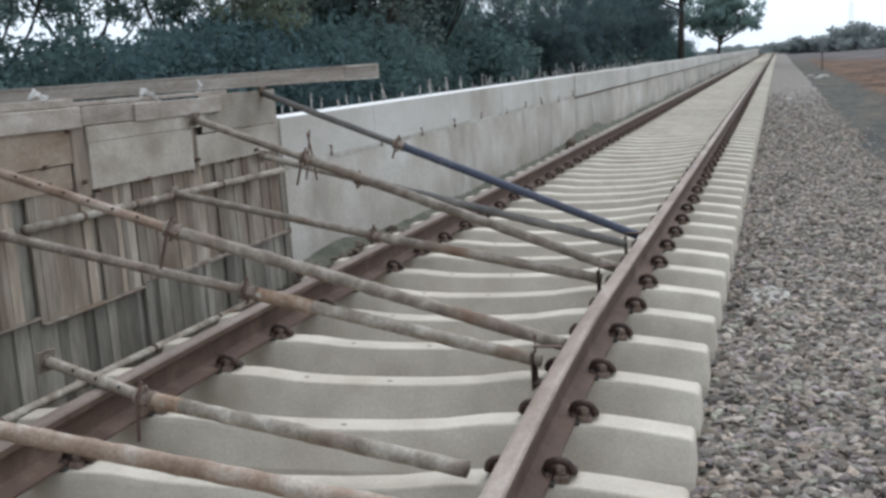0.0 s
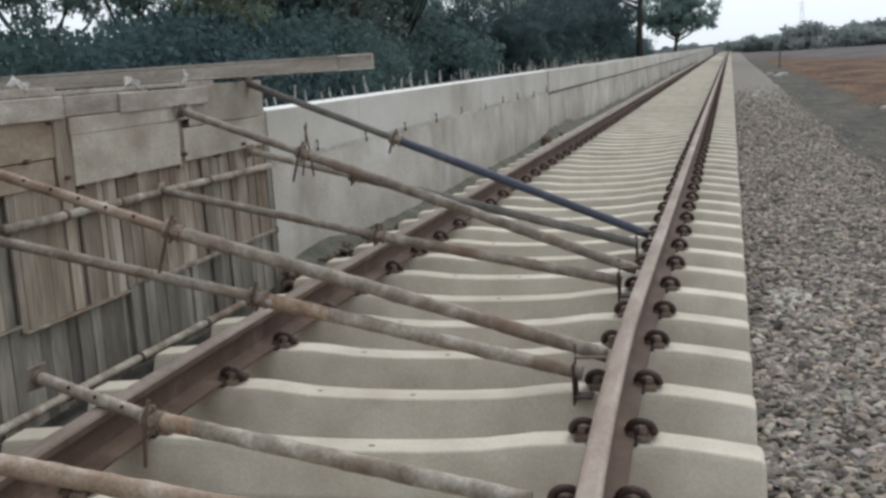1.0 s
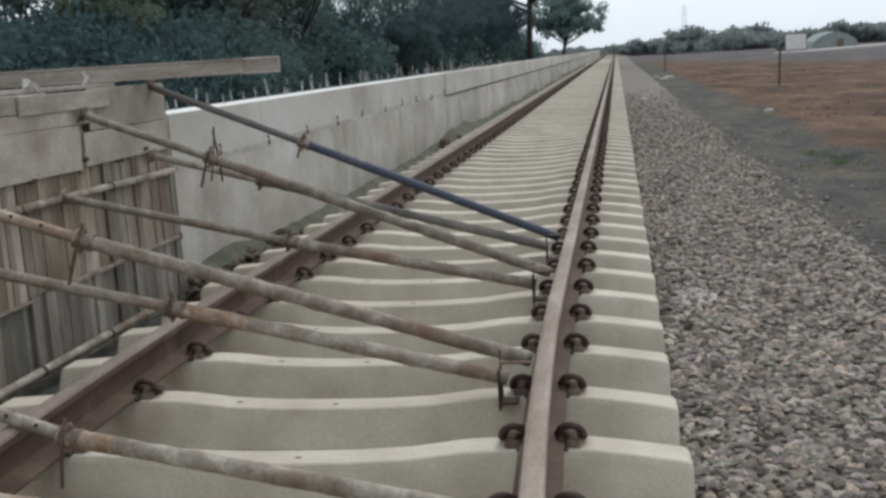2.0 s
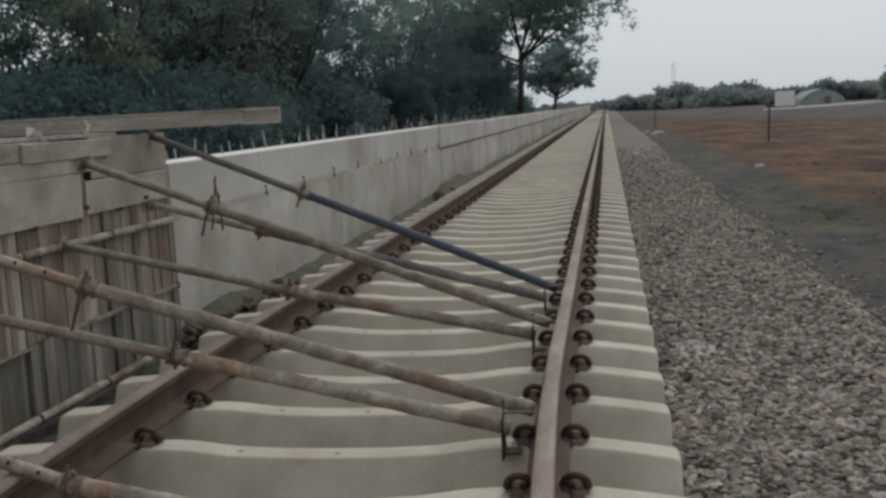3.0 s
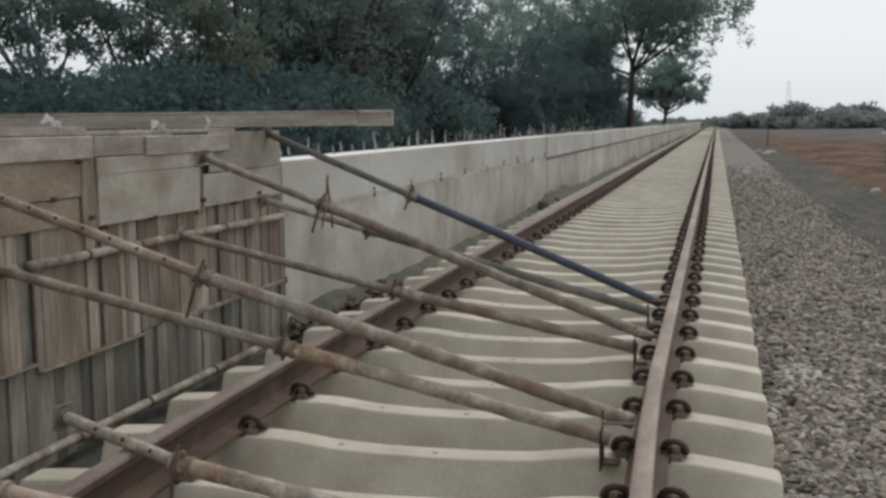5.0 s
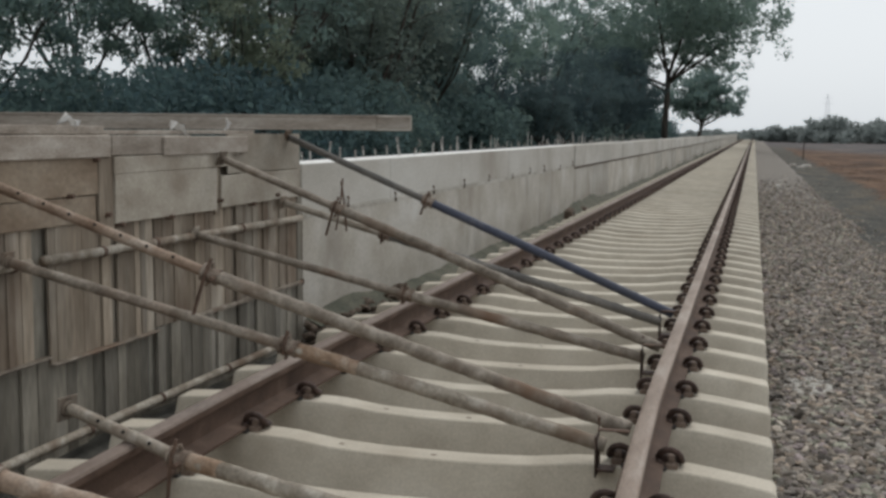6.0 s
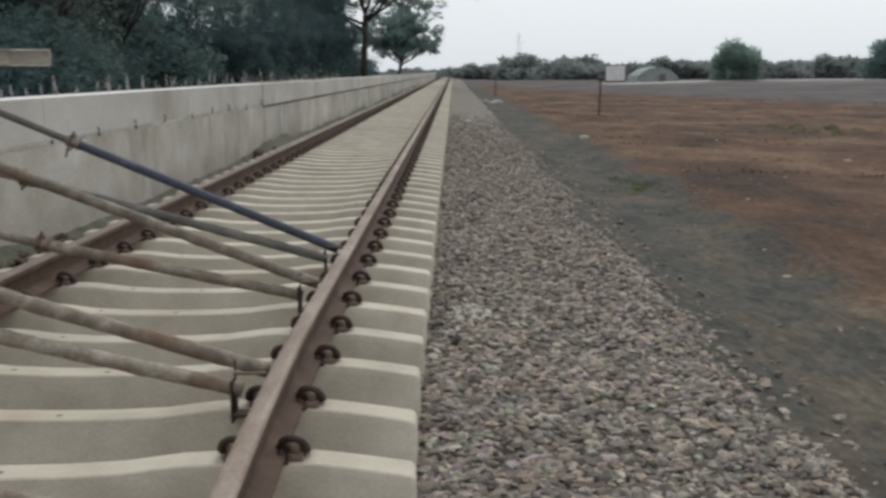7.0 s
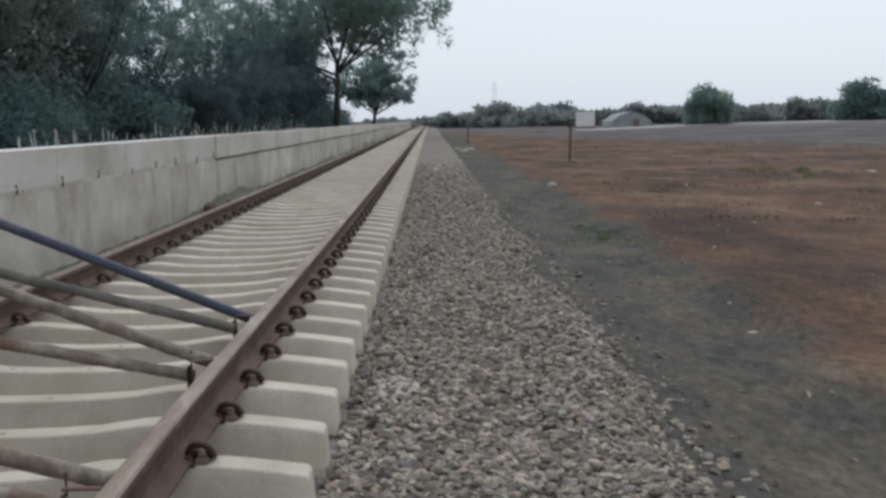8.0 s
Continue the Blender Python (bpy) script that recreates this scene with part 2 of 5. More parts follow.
M_STONE = material("ballast_stone", [(0.3, (0.142, 0.126, 0.110)), (0.5, (0.226, 0.203, 0.180)), (0.72, (0.322, 0.292, 0.261))], 9, fine=70, fine_mix=0.25, rough=0.9, island=0.58, bump=0.4,
                   bump_dist=0.004, tint=[(0.0, (1.02, 0.97, 0.90)), (0.28, (0.98, 0.98, 0.97)), (0.44, (1.02, 0.94, 1.00)), (0.54, (0.93, 1.00, 0.88)), (0.63, (1.06, 0.95, 0.84)), (0.78, (0.70, 0.67, 0.64)), (0.94, (1.25, 1.22, 1.15))])
M_CLOD = material("brown_clod", [(0.3, (0.06, 0.045, 0.034)), (0.7, (0.16, 0.12, 0.09))], 12, fine=60, bump=0.6, bump_dist=0.01)
M_BARK = material("tree_bark", [(0.3, (0.03, 0.026, 0.022)), (0.7, (0.09, 0.078, 0.065))], 4, fine=30, stretch=(1, 1, 0.3), bump=0.6, bump_dist=0.02)


def leaf_material(name, dark, light):
    m = bpy.data.materials.new(name)
    m.use_nodes = True
    nt = m.node_tree
    b = nt.nodes["Principled BSDF"]
    geo = nt.nodes.new("ShaderNodeNewGeometry")
    oi = nt.nodes.new("ShaderNodeObjectInfo")
    n = nt.nodes.new("ShaderNodeTexNoise")
    n.inputs["Scale"].default_value, n.inputs["Detail"].default_value = 0.35, 3
    nt.links.new(geo.outputs["Position"], n.inputs["Vector"])
    a = nt.nodes.new("ShaderNodeMath")
    a.operation = "ADD"
    nt.links.new(n.outputs["Fac"], a.inputs[0])
    nt.links.new(geo.outputs["Random Per Island"], a.inputs[1])
    a2 = nt.nodes.new("ShaderNodeMath")
    a2.operation = "ADD"
    nt.links.new(a.outputs[0], a2.inputs[0])
    nt.links.new(oi.outputs["Random"], a2.inputs[1])
    mr = nt.nodes.new("ShaderNodeMapRange")
    mr.inputs[1].default_value, mr.inputs[2].default_value = 0.6, 2.3
    nt.links.new(a2.outputs[0], mr.inputs[0])
    mx = nt.nodes.new("ShaderNodeMix")
    mx.data_type = "RGBA"
    mx.inputs[6].default_value, mx.inputs[7].default_value = (*dark, 1), (*light, 1)
    nt.links.new(mr.outputs[0], mx.inputs[0])
    nt.links.new(mx.outputs[2], b.inputs["Base Color"])
    b.inputs["Roughness"].default_value = 0.6
    b.inputs["Specular IOR Level"].default_value = 0.12
    tr = nt.nodes.new("ShaderNodeBsdfTranslucent")
    nt.links.new(mx.outputs[2], tr.inputs["Color"])
    ms = nt.nodes.new("ShaderNodeMixShader")
    ms.inputs[0].default_value = 0.6
    nt.links.new(b.outputs[0], ms.inputs[1])
    nt.links.new(tr.outputs[0], ms.inputs[2])
    nt.links.new(ms.outputs[0], nt.nodes["Material Output"].inputs["Surface"])
    return m


# haze over the trees is put into the next three leaf colours, lifted above natural
M_LEAF = leaf_material("leaves", (0.125, 0.185, 0.190), (0.235, 0.315, 0.262))
M_LEAF_OLIVE = leaf_material("olive_leaves", (0.125, 0.170, 0.162), (0.250, 0.300, 0.250))
M_LEAF_PALE = leaf_material("pale_green_leaves", (0.150, 0.188, 0.145), (0.285, 0.322, 0.232))
M_THICKET = leaf_material("thicket_leaves", (0.052, 0.082, 0.096), (0.102, 0.145, 0.145))
# shade under the trees is put into these darker, bluer leaves
M_UNDER_SHADED = leaf_material("shaded_undergrowth_leaves", (0.068, 0.112, 0.124), (0.130, 0.190, 0.175))
# distance haze as colour: paler and greyer than the near leaves
M_LEAF_HAZED = leaf_material("hazed_leaves", (0.20, 0.23, 0.225), (0.31, 0.34, 0.325))
M_GRASS = leaf_material("weed_leaves", (0.05, 0.09, 0.03), (0.12, 0.16, 0.06))


def ground_material():
    """Red field earth, a grey soil strip along the track and greyer fallow land far off, broken up by noise."""
    m = bpy.data.materials.new("field_earth")
    m.use_nodes = True
    nt = m.node_tree
    b = nt.nodes["Principled BSDF"]
    geo = nt.nodes.new("ShaderNodeNewGeometry")
    sep = nt.nodes.new("ShaderNodeSeparateXYZ")
    nt.links.new(geo.outputs["Position"], sep.inputs[0])

    furrow = nt.nodes.new("ShaderNodeMapping")
    furrow.inputs["Scale"].default_value = (1, 0.5, 1)
    nt.links.new(geo.outputs["Position"], furrow.inputs[0])

    def noise_node(scale, detail=8, rough=0.6):
        n = nt.nodes.new("ShaderNodeTexNoise")
        n.inputs["Scale"].default_value, n.inputs["Detail"].default_value, n.inputs["Roughness"].default_value = scale, detail, rough
        nt.links.new(furrow.outputs[0], n.inputs["Vector"])
        return n.outputs["Fac"]

    def ramp_node(src, stops):
        r = nt.nodes.new("ShaderNodeValToRGB")
        el = r.color_ramp.elements
        while len(el) < len(stops):
            el.new(0.5)
        for e, (p, c) in zip(el, stops):
            e.position, e.color = p, (*c, 1)
        nt.links.new(src, r.inputs[0])
        return r.outputs[0]

    def mixed(fac, a, c, blend="MIX"):
        x = nt.nodes.new("ShaderNodeMix")
        x.data_type, x.blend_type = "RGBA", blend
        if isinstance(fac, float):
            x.inputs[0].default_value = fac
        else:
            nt.links.new(fac, x.inputs[0])
        nt.links.new(a, x.inputs[6])
        nt.links.new(c, x.inputs[7])
        return x.outputs[2]

    def edge(source, wobble, size, lo, hi):
        n = noise_node(size, 6)
        s = nt.nodes.new("ShaderNodeMath")
        s.operation = "MULTIPLY_ADD"
        s.inputs[1].default_value = wobble
        nt.links.new(n, s.inputs[0])
        nt.links.new(source, s.inputs[2])
        r = nt.nodes.new("ShaderNodeMapRange")
        r.interpolation_type = "SMOOTHSTEP"
        r.inputs[1].default_value, r.inputs[2].default_value = lo + wobble / 2, hi + wobble / 2
        nt.links.new(s.outputs[0], r.inputs[0])
        return r.outputs[0]

    red = ramp_node(noise_node(0.42, 10, 0.68), [(0.33, (0.050, 0.040, 0.034)), (0.44, (0.092, 0.059, 0.043)), (0.55, (0.148, 0.091, 0.061)), (0.71, (0.235, 0.167, 0.112))])
    grey = ramp_node(noise_node(1.6), [(0.3, (0.055, 0.054, 0.049)), (0.48, (0.094, 0.090, 0.079)), (0.60, (0.122, 0.103, 0.080)), (0.76, (0.168, 0.156, 0.128))])
    fallow = ramp_node(noise_node(0.22), [(0.3, (0.072, 0.068, 0.072)), (0.5, (0.110, 0.099, 0.098)), (0.72, (0.178, 0.142, 0.124))])
    c = mixed(edge(sep.outputs[0], 1.6, 0.8, 4.45, 4.9), grey, red)
    patch = nt.nodes.new("ShaderNodeMapRange")
    patch.inputs[1].default_value, patch.inputs[2].default_value = 0.57, 0.75
    nt.links.new(noise_node(0.3, 7, 0.65), patch.inputs[0])
    c = mixed(patch.outputs[0], c, grey)
    # the fallow land lies behind a slanting field edge
    slant = nt.nodes.new("ShaderNodeMath")
    slant.operation, slant.inputs[1].default_value = "MULTIPLY_ADD", 5.0
    nt.links.new(sep.outputs[0], slant.inputs[0])
    nt.links.new(sep.outputs[1], slant.inputs[2])
    c = mixed(edge(slant.outputs[0], 45.0, 0.05, 140.0, 185.0), c, fallow)
    fine = nt.nodes.new("ShaderNodeMapRange")
    fine.inputs[1].default_value, fine.inputs[2].default_value, fine.inputs[3].default_value, fine.inputs[4].default_value = 0.3, 0.7, 0.55, 1.35
    nt.links.new(noise_node(14, 6, 0.7), fine.inputs[0])
    c = mixed(1.0, c, fine.outputs[0], "MULTIPLY")
    nt.links.new(c, b.inputs["Base Color"])
    b.inputs["Roughness"].default_value = 0.95
    b.inputs["Specular IOR Level"].default_value = 0.1
    bp = nt.nodes.new("ShaderNodeBump")
    bp.inputs["Strength"].default_value, bp.inputs["Distance"].default_value = 0.8, 0.06
    nt.links.new(noise_node(5, 9, 0.75), bp.inputs["Height"])
    nt.links.new(bp.outputs[0], b.inputs["Normal"])
    return m


def gravel_material():
    """Crushed stone too far off to be told apart: cells of about 5 cm with their own greys and relief."""
    m = bpy.data.materials.new("ballast_gravel")
    m.use_nodes = True
    nt = m.node_tree
    b = nt.nodes["Principled BSDF"]
    geo = nt.nodes.new("ShaderNodeNewGeometry")
    v = nt.nodes.new("ShaderNodeTexVoronoi")
    v.inputs["Scale"].default_value = 19
    nt.links.new(geo.outputs["Position"], v.inputs["Vector"])
    sp = nt.nodes.new("ShaderNodeSeparateColor")
    nt.links.new(v.outputs["Color"], sp.inputs[0])
    r = nt.nodes.new("ShaderNodeValToRGB")
    for e, (p, c) in zip(r.color_ramp.elements, [(0.0, (0.105, 0.094, 0.085)), (1.0, (0.34, 0.305, 0.275))]):
        e.position, e.color = p, (*c, 1)
    nt.links.new(sp.outputs[0], r.inputs[0])
    n = nt.nodes.new("ShaderNodeTexNoise")
    n.inputs["Scale"].default_value, n.inputs["Detail"].default_value = 1.1, 6
    nt.links.new(geo.outputs["Position"], n.inputs["Vector"])
    mr = nt.nodes.new("ShaderNodeMapRange")
    mr.inputs[1].default_value, mr.inputs[2].default_value, mr.inputs[3].default_value, mr.inputs[4].default_value = 0.3, 0.7, 0.7, 1.25
    nt.links.new(n.outputs["Fac"], mr.inputs[0])
    x = nt.nodes.new("ShaderNodeMix")
    x.data_type, x.blend_type = "RGBA", "MULTIPLY"
    x.inputs[0].default_value = 1
    nt.links.new(r.outputs[0], x.inputs[6])
    nt.links.new(mr.outputs[0], x.inputs[7])
    # dust and soil trodden into the stone
    n3 = nt.nodes.new("ShaderNodeTexNoise")
    n3.inputs["Scale"].default_value, n3.inputs["Detail"].default_value = 0.45, 7
    nt.links.new(geo.outputs["Position"], n3.inputs["Vector"])
    sp3 = nt.nodes.new("ShaderNodeSeparateXYZ")
    nt.links.new(geo.outputs["Position"], sp3.inputs[0])
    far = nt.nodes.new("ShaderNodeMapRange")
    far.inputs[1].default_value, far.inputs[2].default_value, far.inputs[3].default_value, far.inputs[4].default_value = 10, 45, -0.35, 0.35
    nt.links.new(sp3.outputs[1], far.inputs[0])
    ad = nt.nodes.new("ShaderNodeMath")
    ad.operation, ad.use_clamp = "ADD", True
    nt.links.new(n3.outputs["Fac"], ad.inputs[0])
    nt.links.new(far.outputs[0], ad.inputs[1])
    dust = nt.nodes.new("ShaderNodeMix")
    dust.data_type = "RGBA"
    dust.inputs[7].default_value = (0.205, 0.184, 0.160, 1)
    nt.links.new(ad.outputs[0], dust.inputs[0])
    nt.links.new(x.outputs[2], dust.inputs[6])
    nt.links.new(dust.outputs[2], b.inputs["Base Color"])
    b.inputs["Roughness"].default_value = 0.92
    b.inputs["Specular IOR Level"].default_value = 0.15
    bp = nt.nodes.new("ShaderNodeBump")
    bp.invert = True
    bp.inputs["Strength"].default_value, bp.inputs["Distance"].default_value = 0.9, 0.03
    nt.links.new(v.outputs["Distance"], bp.inputs["Height"])
    nt.links.new(bp.outputs[0], b.inputs["Normal"])
    return m


M_GROUND = ground_material()
M_GRAVEL = gravel_material()


# ---- mesh helpers ----
def finish(name, bm, mat, smooth=False):
    me = bpy.data.meshes.new(name)
    bmesh.ops.recalc_face_normals(bm, faces=bm.faces)
    bm.to_mesh(me)
    bm.free()
    for m in (mat if isinstance(mat, (list, tuple)) else [mat]):
        me.materials.append(m)
    if smooth:
        me.polygons.foreach_set("use_smooth", [True] * len(me.polygons))
    return me


def part(name, bm, mat, parent=None, label="", smooth=False):
    me = bm if isinstance(bm, bpy.types.Mesh) else finish(name, bm, mat, smooth)
    ob = new(name, me)
    ob.parent = parent
    if label:
        tagged(ob, label)
    return ob


def thing(name, place=(0, 0, 0), label="", category="", group="", kind=""):
    ob = new(name)
    ob.empty_display_size = 0.1
    ob.location = place
    return tagged(ob, label, category, group, kind)


def box(x0, x1, y0, y1, z0, z1, bevel=0.0, bm=None, m=None, jitter=0.0):
    bm = bm or bmesh.new()
    at = Matrix.Translation(((x0 + x1) / 2, (y0 + y1) / 2, (z0 + z1) / 2)) @ Matrix.Diagonal((x1 - x0, y1 - y0, z1 - z0, 1))
    if m is not None:
        at = m @ at
    vs = bmesh.ops.create_cube(bm, size=1, matrix=at)["verts"]
    if bevel:
        es = list({e for v in vs for e in v.link_edges})
        bmesh.ops.bevel(bm, geom=es, offset=bevel, segments=1, affect="EDGES")
    if jitter:
        for v in bm.verts:
            v.co += Vector((random.uniform(-1, 1), random.uniform(-1, 1), random.uniform(-1, 1))) * jitter
    return bm


def along(a, b):
    """The pose at a whose z axis points to b."""
    a, b = Vector(a), Vector(b)
    return Matrix.Translation(a) @ (b - a).to_track_quat("Z", "Y").to_matrix().to_4x4()


def tube(a, b, r, bm=None, sides=14, r2=None):
    bm = bm or bmesh.new()
    n = (Vector(b) - Vector(a)).length
    bmesh.ops.create_cone(bm, cap_ends=True, segments=sides, radius1=r, radius2=r if r2 is None else r2, depth=n, matrix=along(a, b) @ Matrix.Translation((0, 0, n / 2)))
    return bm


def crusty_tube(a, b, r, amp, seed=0.0, sides=14, step=0.022):
    """A tube with mortar crust and dents: rings of slightly uneven radius."""
    a, b = Vector(a), Vector(b)
    n = max(2, int((b - a).length / step))
    m = along(a, b)
    length = (b - a).length
    bm = bmesh.new()
    rings = []
    for i in range(n + 1):
        ring = []
        for k in range(sides):
            ang = k * math.tau / sides
            z = length * i / n
            u = Vector((math.cos(ang) * 1.3, math.sin(ang) * 1.3, z * 16 + seed))
            lump = noise.noise(u) + 0.6 * max(0.0, noise.noise(u * 2.1 + Vector((3, 1, seed))))
            rr = r + amp * lump
            ring.append(bm.verts.new(m @ Vector((math.cos(ang) * rr, math.sin(ang) * rr, z))))
        rings.append(ring)
    for u, w in zip(rings, rings[1:]):
        for k in range(sides):
            bm.faces.new((u[k], u[(k + 1) % sides], w[(k + 1) % sides], w[k]))
    bm.faces.new(rings[0][::-1])
    bm.faces.new(rings[-1])
    return bm


def sweep(points, r, sides=8, bm=None):
    """A round rod along points."""
    bm = bm or bmesh.new()
    pts = [Vector(p) for p in points]
    rings = []
    for i, p in enumerate(pts):
        d = (pts[min(i + 1, len(pts) - 1)] - pts[max(i - 1, 0)]).normalized()
        q = d.to_track_quat("Z", "Y")
        rr = r[i] if isinstance(r, (list, tuple)) else r
        rings.append([bm.verts.new(p + q @ Vector((math.cos(k * math.tau / sides) * rr, math.sin(k * math.tau / sides) * rr, 0))) for k in range(sides)])
    for u, w in zip(rings, rings[1:]):
        for k in range(sides):
            bm.faces.new((u[k], u[(k + 1) % sides], w[(k + 1) % sides], w[k]))
    bm.faces.new(rings[0][::-1])
    bm.faces.new(rings[-1])
    return bm


def sweep_profile(profile, ys, shift):
    """A profile of (x, z) pairs drawn along the stations ys, moved sideways by shift(y)."""
    bm = bmesh.new()
    rings = [[bm.verts.new((x + shift(y), y, z)) for x, z in profile] for y in ys]
    n = len(profile)
    for u, w in zip(rings, rings[1:]):
        for k in range(n):
            bm.faces.new((u[k], u[(k + 1) % n], w[(k + 1) % n], w[k]))
    bm.faces.new(rings[0])
    bm.faces.new(rings[-1][::-1])
    return bm


def fbm(x, y, s, seed=0.0):
    return noise.fractal(Vector((x * s, y * s, seed)), 1.0, 2.0, 4)


def sheet_mesh(name, xs, ys, height, mat):
    nx = len(xs)
    verts = [(x, y, height(x, y)) for y in ys for x in xs]
    faces = [(j * nx + i, j * nx + i + 1, (j + 1) * nx + i + 1, (j + 1) * nx + i) for j in range(len(ys) - 1) for i in range(nx - 1)]
    me = bpy.data.meshes.new(name)
    me.from_pydata(verts, [], faces)
    me.materials.append(mat)
    me.polygons.foreach_set("use_smooth", [True] * len(faces))
    return me


def ramp_steps(*legs):
    """Rising values: legs of (from, to, step)."""
    out = []
    for a, b, s in legs:
        n = max(1, round((b - a) / s))
        out += [a + (b - a) * i / n for i in range(n)]
    return out + [legs[-1][1]]


# ---- ground, ballast ----
def ground_height(x, y):
    if x < -2.0:
        return -0.03 + 0.04 * fbm(x, y, 0.6)
    if x < 2.6:
        return -0.25
    near = max(0.0, 1 - abs(y - 15) / 60)
    lip = min(1, max(0, (x - 4.25 - 0.45 * fbm(0.0, y, 0.3, 9.0)) / 0.45))
    base = -0.19 - 0.06 * min(1, max(0, (x - 3.2) / 0.6)) + 0.11 * near * lip * lip * (3 - 2 * lip) - 0.08 * min(1, max(0, (x - 5.0) / 4))
    rough = 0.05 * fbm(x, y, 0.5) + 0.10 * near * max(0, fbm(x, y, 0.22, 3.0)) * min(1, max(0, (x - 4.5) / 2))
    return base + rough * min(1, max(0, (x - 3.0) / 0.8))


xs = ramp_steps((-900, -60, 120), (-60, -6, 6), (-6, -2.3, 1.2), (-2.3, 2.6, 1.2), (2.6, 8, 0.2), (8, 24, 0.8), (24, 80, 5), (80, 900, 120))
ys = ramp_steps((-300, -10, 40), (-10, 2, 1.5), (2, 30, 0.3), (30, 70, 1.2), (70, 200, 10), (200, 2400, 200))
tagged(new("ground", sheet_mesh("ground", xs, ys, ground_height, M_GROUND)), "red field earth with a grey soil strip beside the ballast", "ground", kind="structure")


def ballast_height(x, y):
    if x < 1.5:
        z = 0.0 if x > -1.3 else -0.14
    else:
        z = 0.0 - 0.085 * (x - 1.5) / 1.5
    brink = 2.85 + 0.22 * fbm(0.0, y, 0.35, 5.0)
    if x > brink:
        z -= 0.55 * (x - brink)
    return z + 0.018 * fbm(x, y, 2.2, 1.0) - 0.012


xs = ramp_steps((-2.0, 1.3, 0.3), (1.3, 3.5, 0.1))
ys = ramp_steps((-6, 30, 0.15), (30, 90, 0.6), (90, 420, 8))
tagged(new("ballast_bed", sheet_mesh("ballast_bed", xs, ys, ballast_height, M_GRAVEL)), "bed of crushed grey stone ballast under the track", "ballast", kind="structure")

# loose stones that can be told apart, on the shoulder
rng = np.random.default_rng(7)
bm = bmesh.new()
bmesh.ops.create_icosphere(bm, subdivisions=1, radius=1)
ICO_V = np.array([v.co[:] for v in bm.verts])
ICO_F = np.array([[v.index for v in f.verts] for f in bm.faces])
bm.free()


def scatter_stones(name, n, place, size, mat):
    """n angular stones: place(rng, n) gives x, y, z; size gives the half size."""
    p = place(n)
    s = size(n)[:, None, None]
    v = ICO_V[None] * (1 + rng.uniform(-0.42, 0.42, (n, len(ICO_V), 1)))
    v = v * rng.uniform([0.85, 0.6, 0.35], [1.5, 1.15, 0.75], (n, 3))[:, None, :] * s
    yaw, tilt, way = rng.uniform(0, math.tau, n), rng.normal(0, 0.35, n), rng.uniform(0, math.tau, n)
    qt = np.stack([np.cos(tilt / 2), np.sin(tilt / 2) * np.cos(way), np.sin(tilt / 2) * np.sin(way), 0 * tilt], 1)
    cz, sz = np.cos(yaw / 2), np.sin(yaw / 2)
    q = np.stack([qt[:, 0] * cz, qt[:, 1] * cz + qt[:, 2] * sz, qt[:, 2] * cz - qt[:, 1] * sz, qt[:, 0] * sz], 1)
    w, x, y, z = q.T
    r = np.stack([np.stack([1 - 2 * (y * y + z * z), 2 * (x * y - z * w), 2 * (x * z + y * w)], 1),
                  np.stack([2 * (x * y + z * w), 1 - 2 * (x * x + z * z), 2 * (y * z - x * w)], 1),
                  np.stack([2 * (x * z - y * w), 2 * (y * z + x * w), 1 - 2 * (x * x + y * y)], 1)], 1)
    v = np.einsum("nij,nkj->nki", r, v) + p[:, None, :]
    f = (ICO_F[None] + (np.arange(n) * len(ICO_V))[:, None, None]).reshape(-1, 3)
    me = bpy.data.meshes.new(name)
    me.vertices.add(n * len(ICO_V))
    me.vertices.foreach_set("co", v.reshape(-1).astype(np.float32))
    me.loops.add(len(f) * 3)
    me.loops.foreach_set("vertex_index", f.reshape(-1).astype(np.int32))
    me.polygons.add(len(f))
    me.polygons.foreach_set("loop_start", np.arange(0, len(f) * 3, 3, dtype=np.int32))
    me.update(calc_edges=True)
    me.validate()
    me.polygons.foreach_set("use_smooth", [False] * len(me.polygons))
    me.materials.append(mat)
    return me


def shoulder_places(n):
    x = rng.uniform(1.39, 3.12, n) + np.where(rng.random(n) < 0.07, rng.uniform(0, 0.35, n), 0)
    y = 1.2 + 46.0 * rng.beta(0.95, 3.9, n)
    z = np.array([ballast_height(a, b) for a, b in zip(x, y)])
    z = np.where(x > 3.1, np.maximum(z, -0.2), z)
    return np.stack([x, y, z + rng.uniform(-0.004, 0.018, n)], 1)


tagged(new("ballast_stones", scatter_stones("ballast_stones", 40000, shoulder_places, lambda n: rng.uniform(0.013, 0.031, n), M_STONE)),
       "loose angular grey and brown ballast stones", "ballast", kind="stuff")


def crib_places(n):
    x = rng.uniform(-1.2, 1.36, n)
    y = rng.uniform(1.2, 12, n)
    z = np.array([ballast_height(a, b) for a, b in zip(x, y)])
    return np.stack([x, y, z + rng.uniform(-0.004, 0.01, n)], 1)


tagged(new("crib_stones", scatter_stones("crib_stones", 5000, crib_places, lambda n: rng.uniform(0.017, 0.034, n), M_STONE)), "ballast stones between the sleepers", "ballast", kind="stuff")


def field_places(n):
    x = 3.25 + 9 * rng.random(n) ** 2
    y = 3 + 40 * rng.random(n) ** 1.4
    return np.stack([x, y, np.array([ground_height(a, b) for a, b in zip(x, y)]) + 0.003], 1)


tagged(new("field_pebbles", scatter_stones("field_pebbles", 420, field_places, lambda n: rng.uniform(0.01, 0.03, n), M_STONE)), "scattered pebbles on bare soil", "pebbles", kind="stuff")

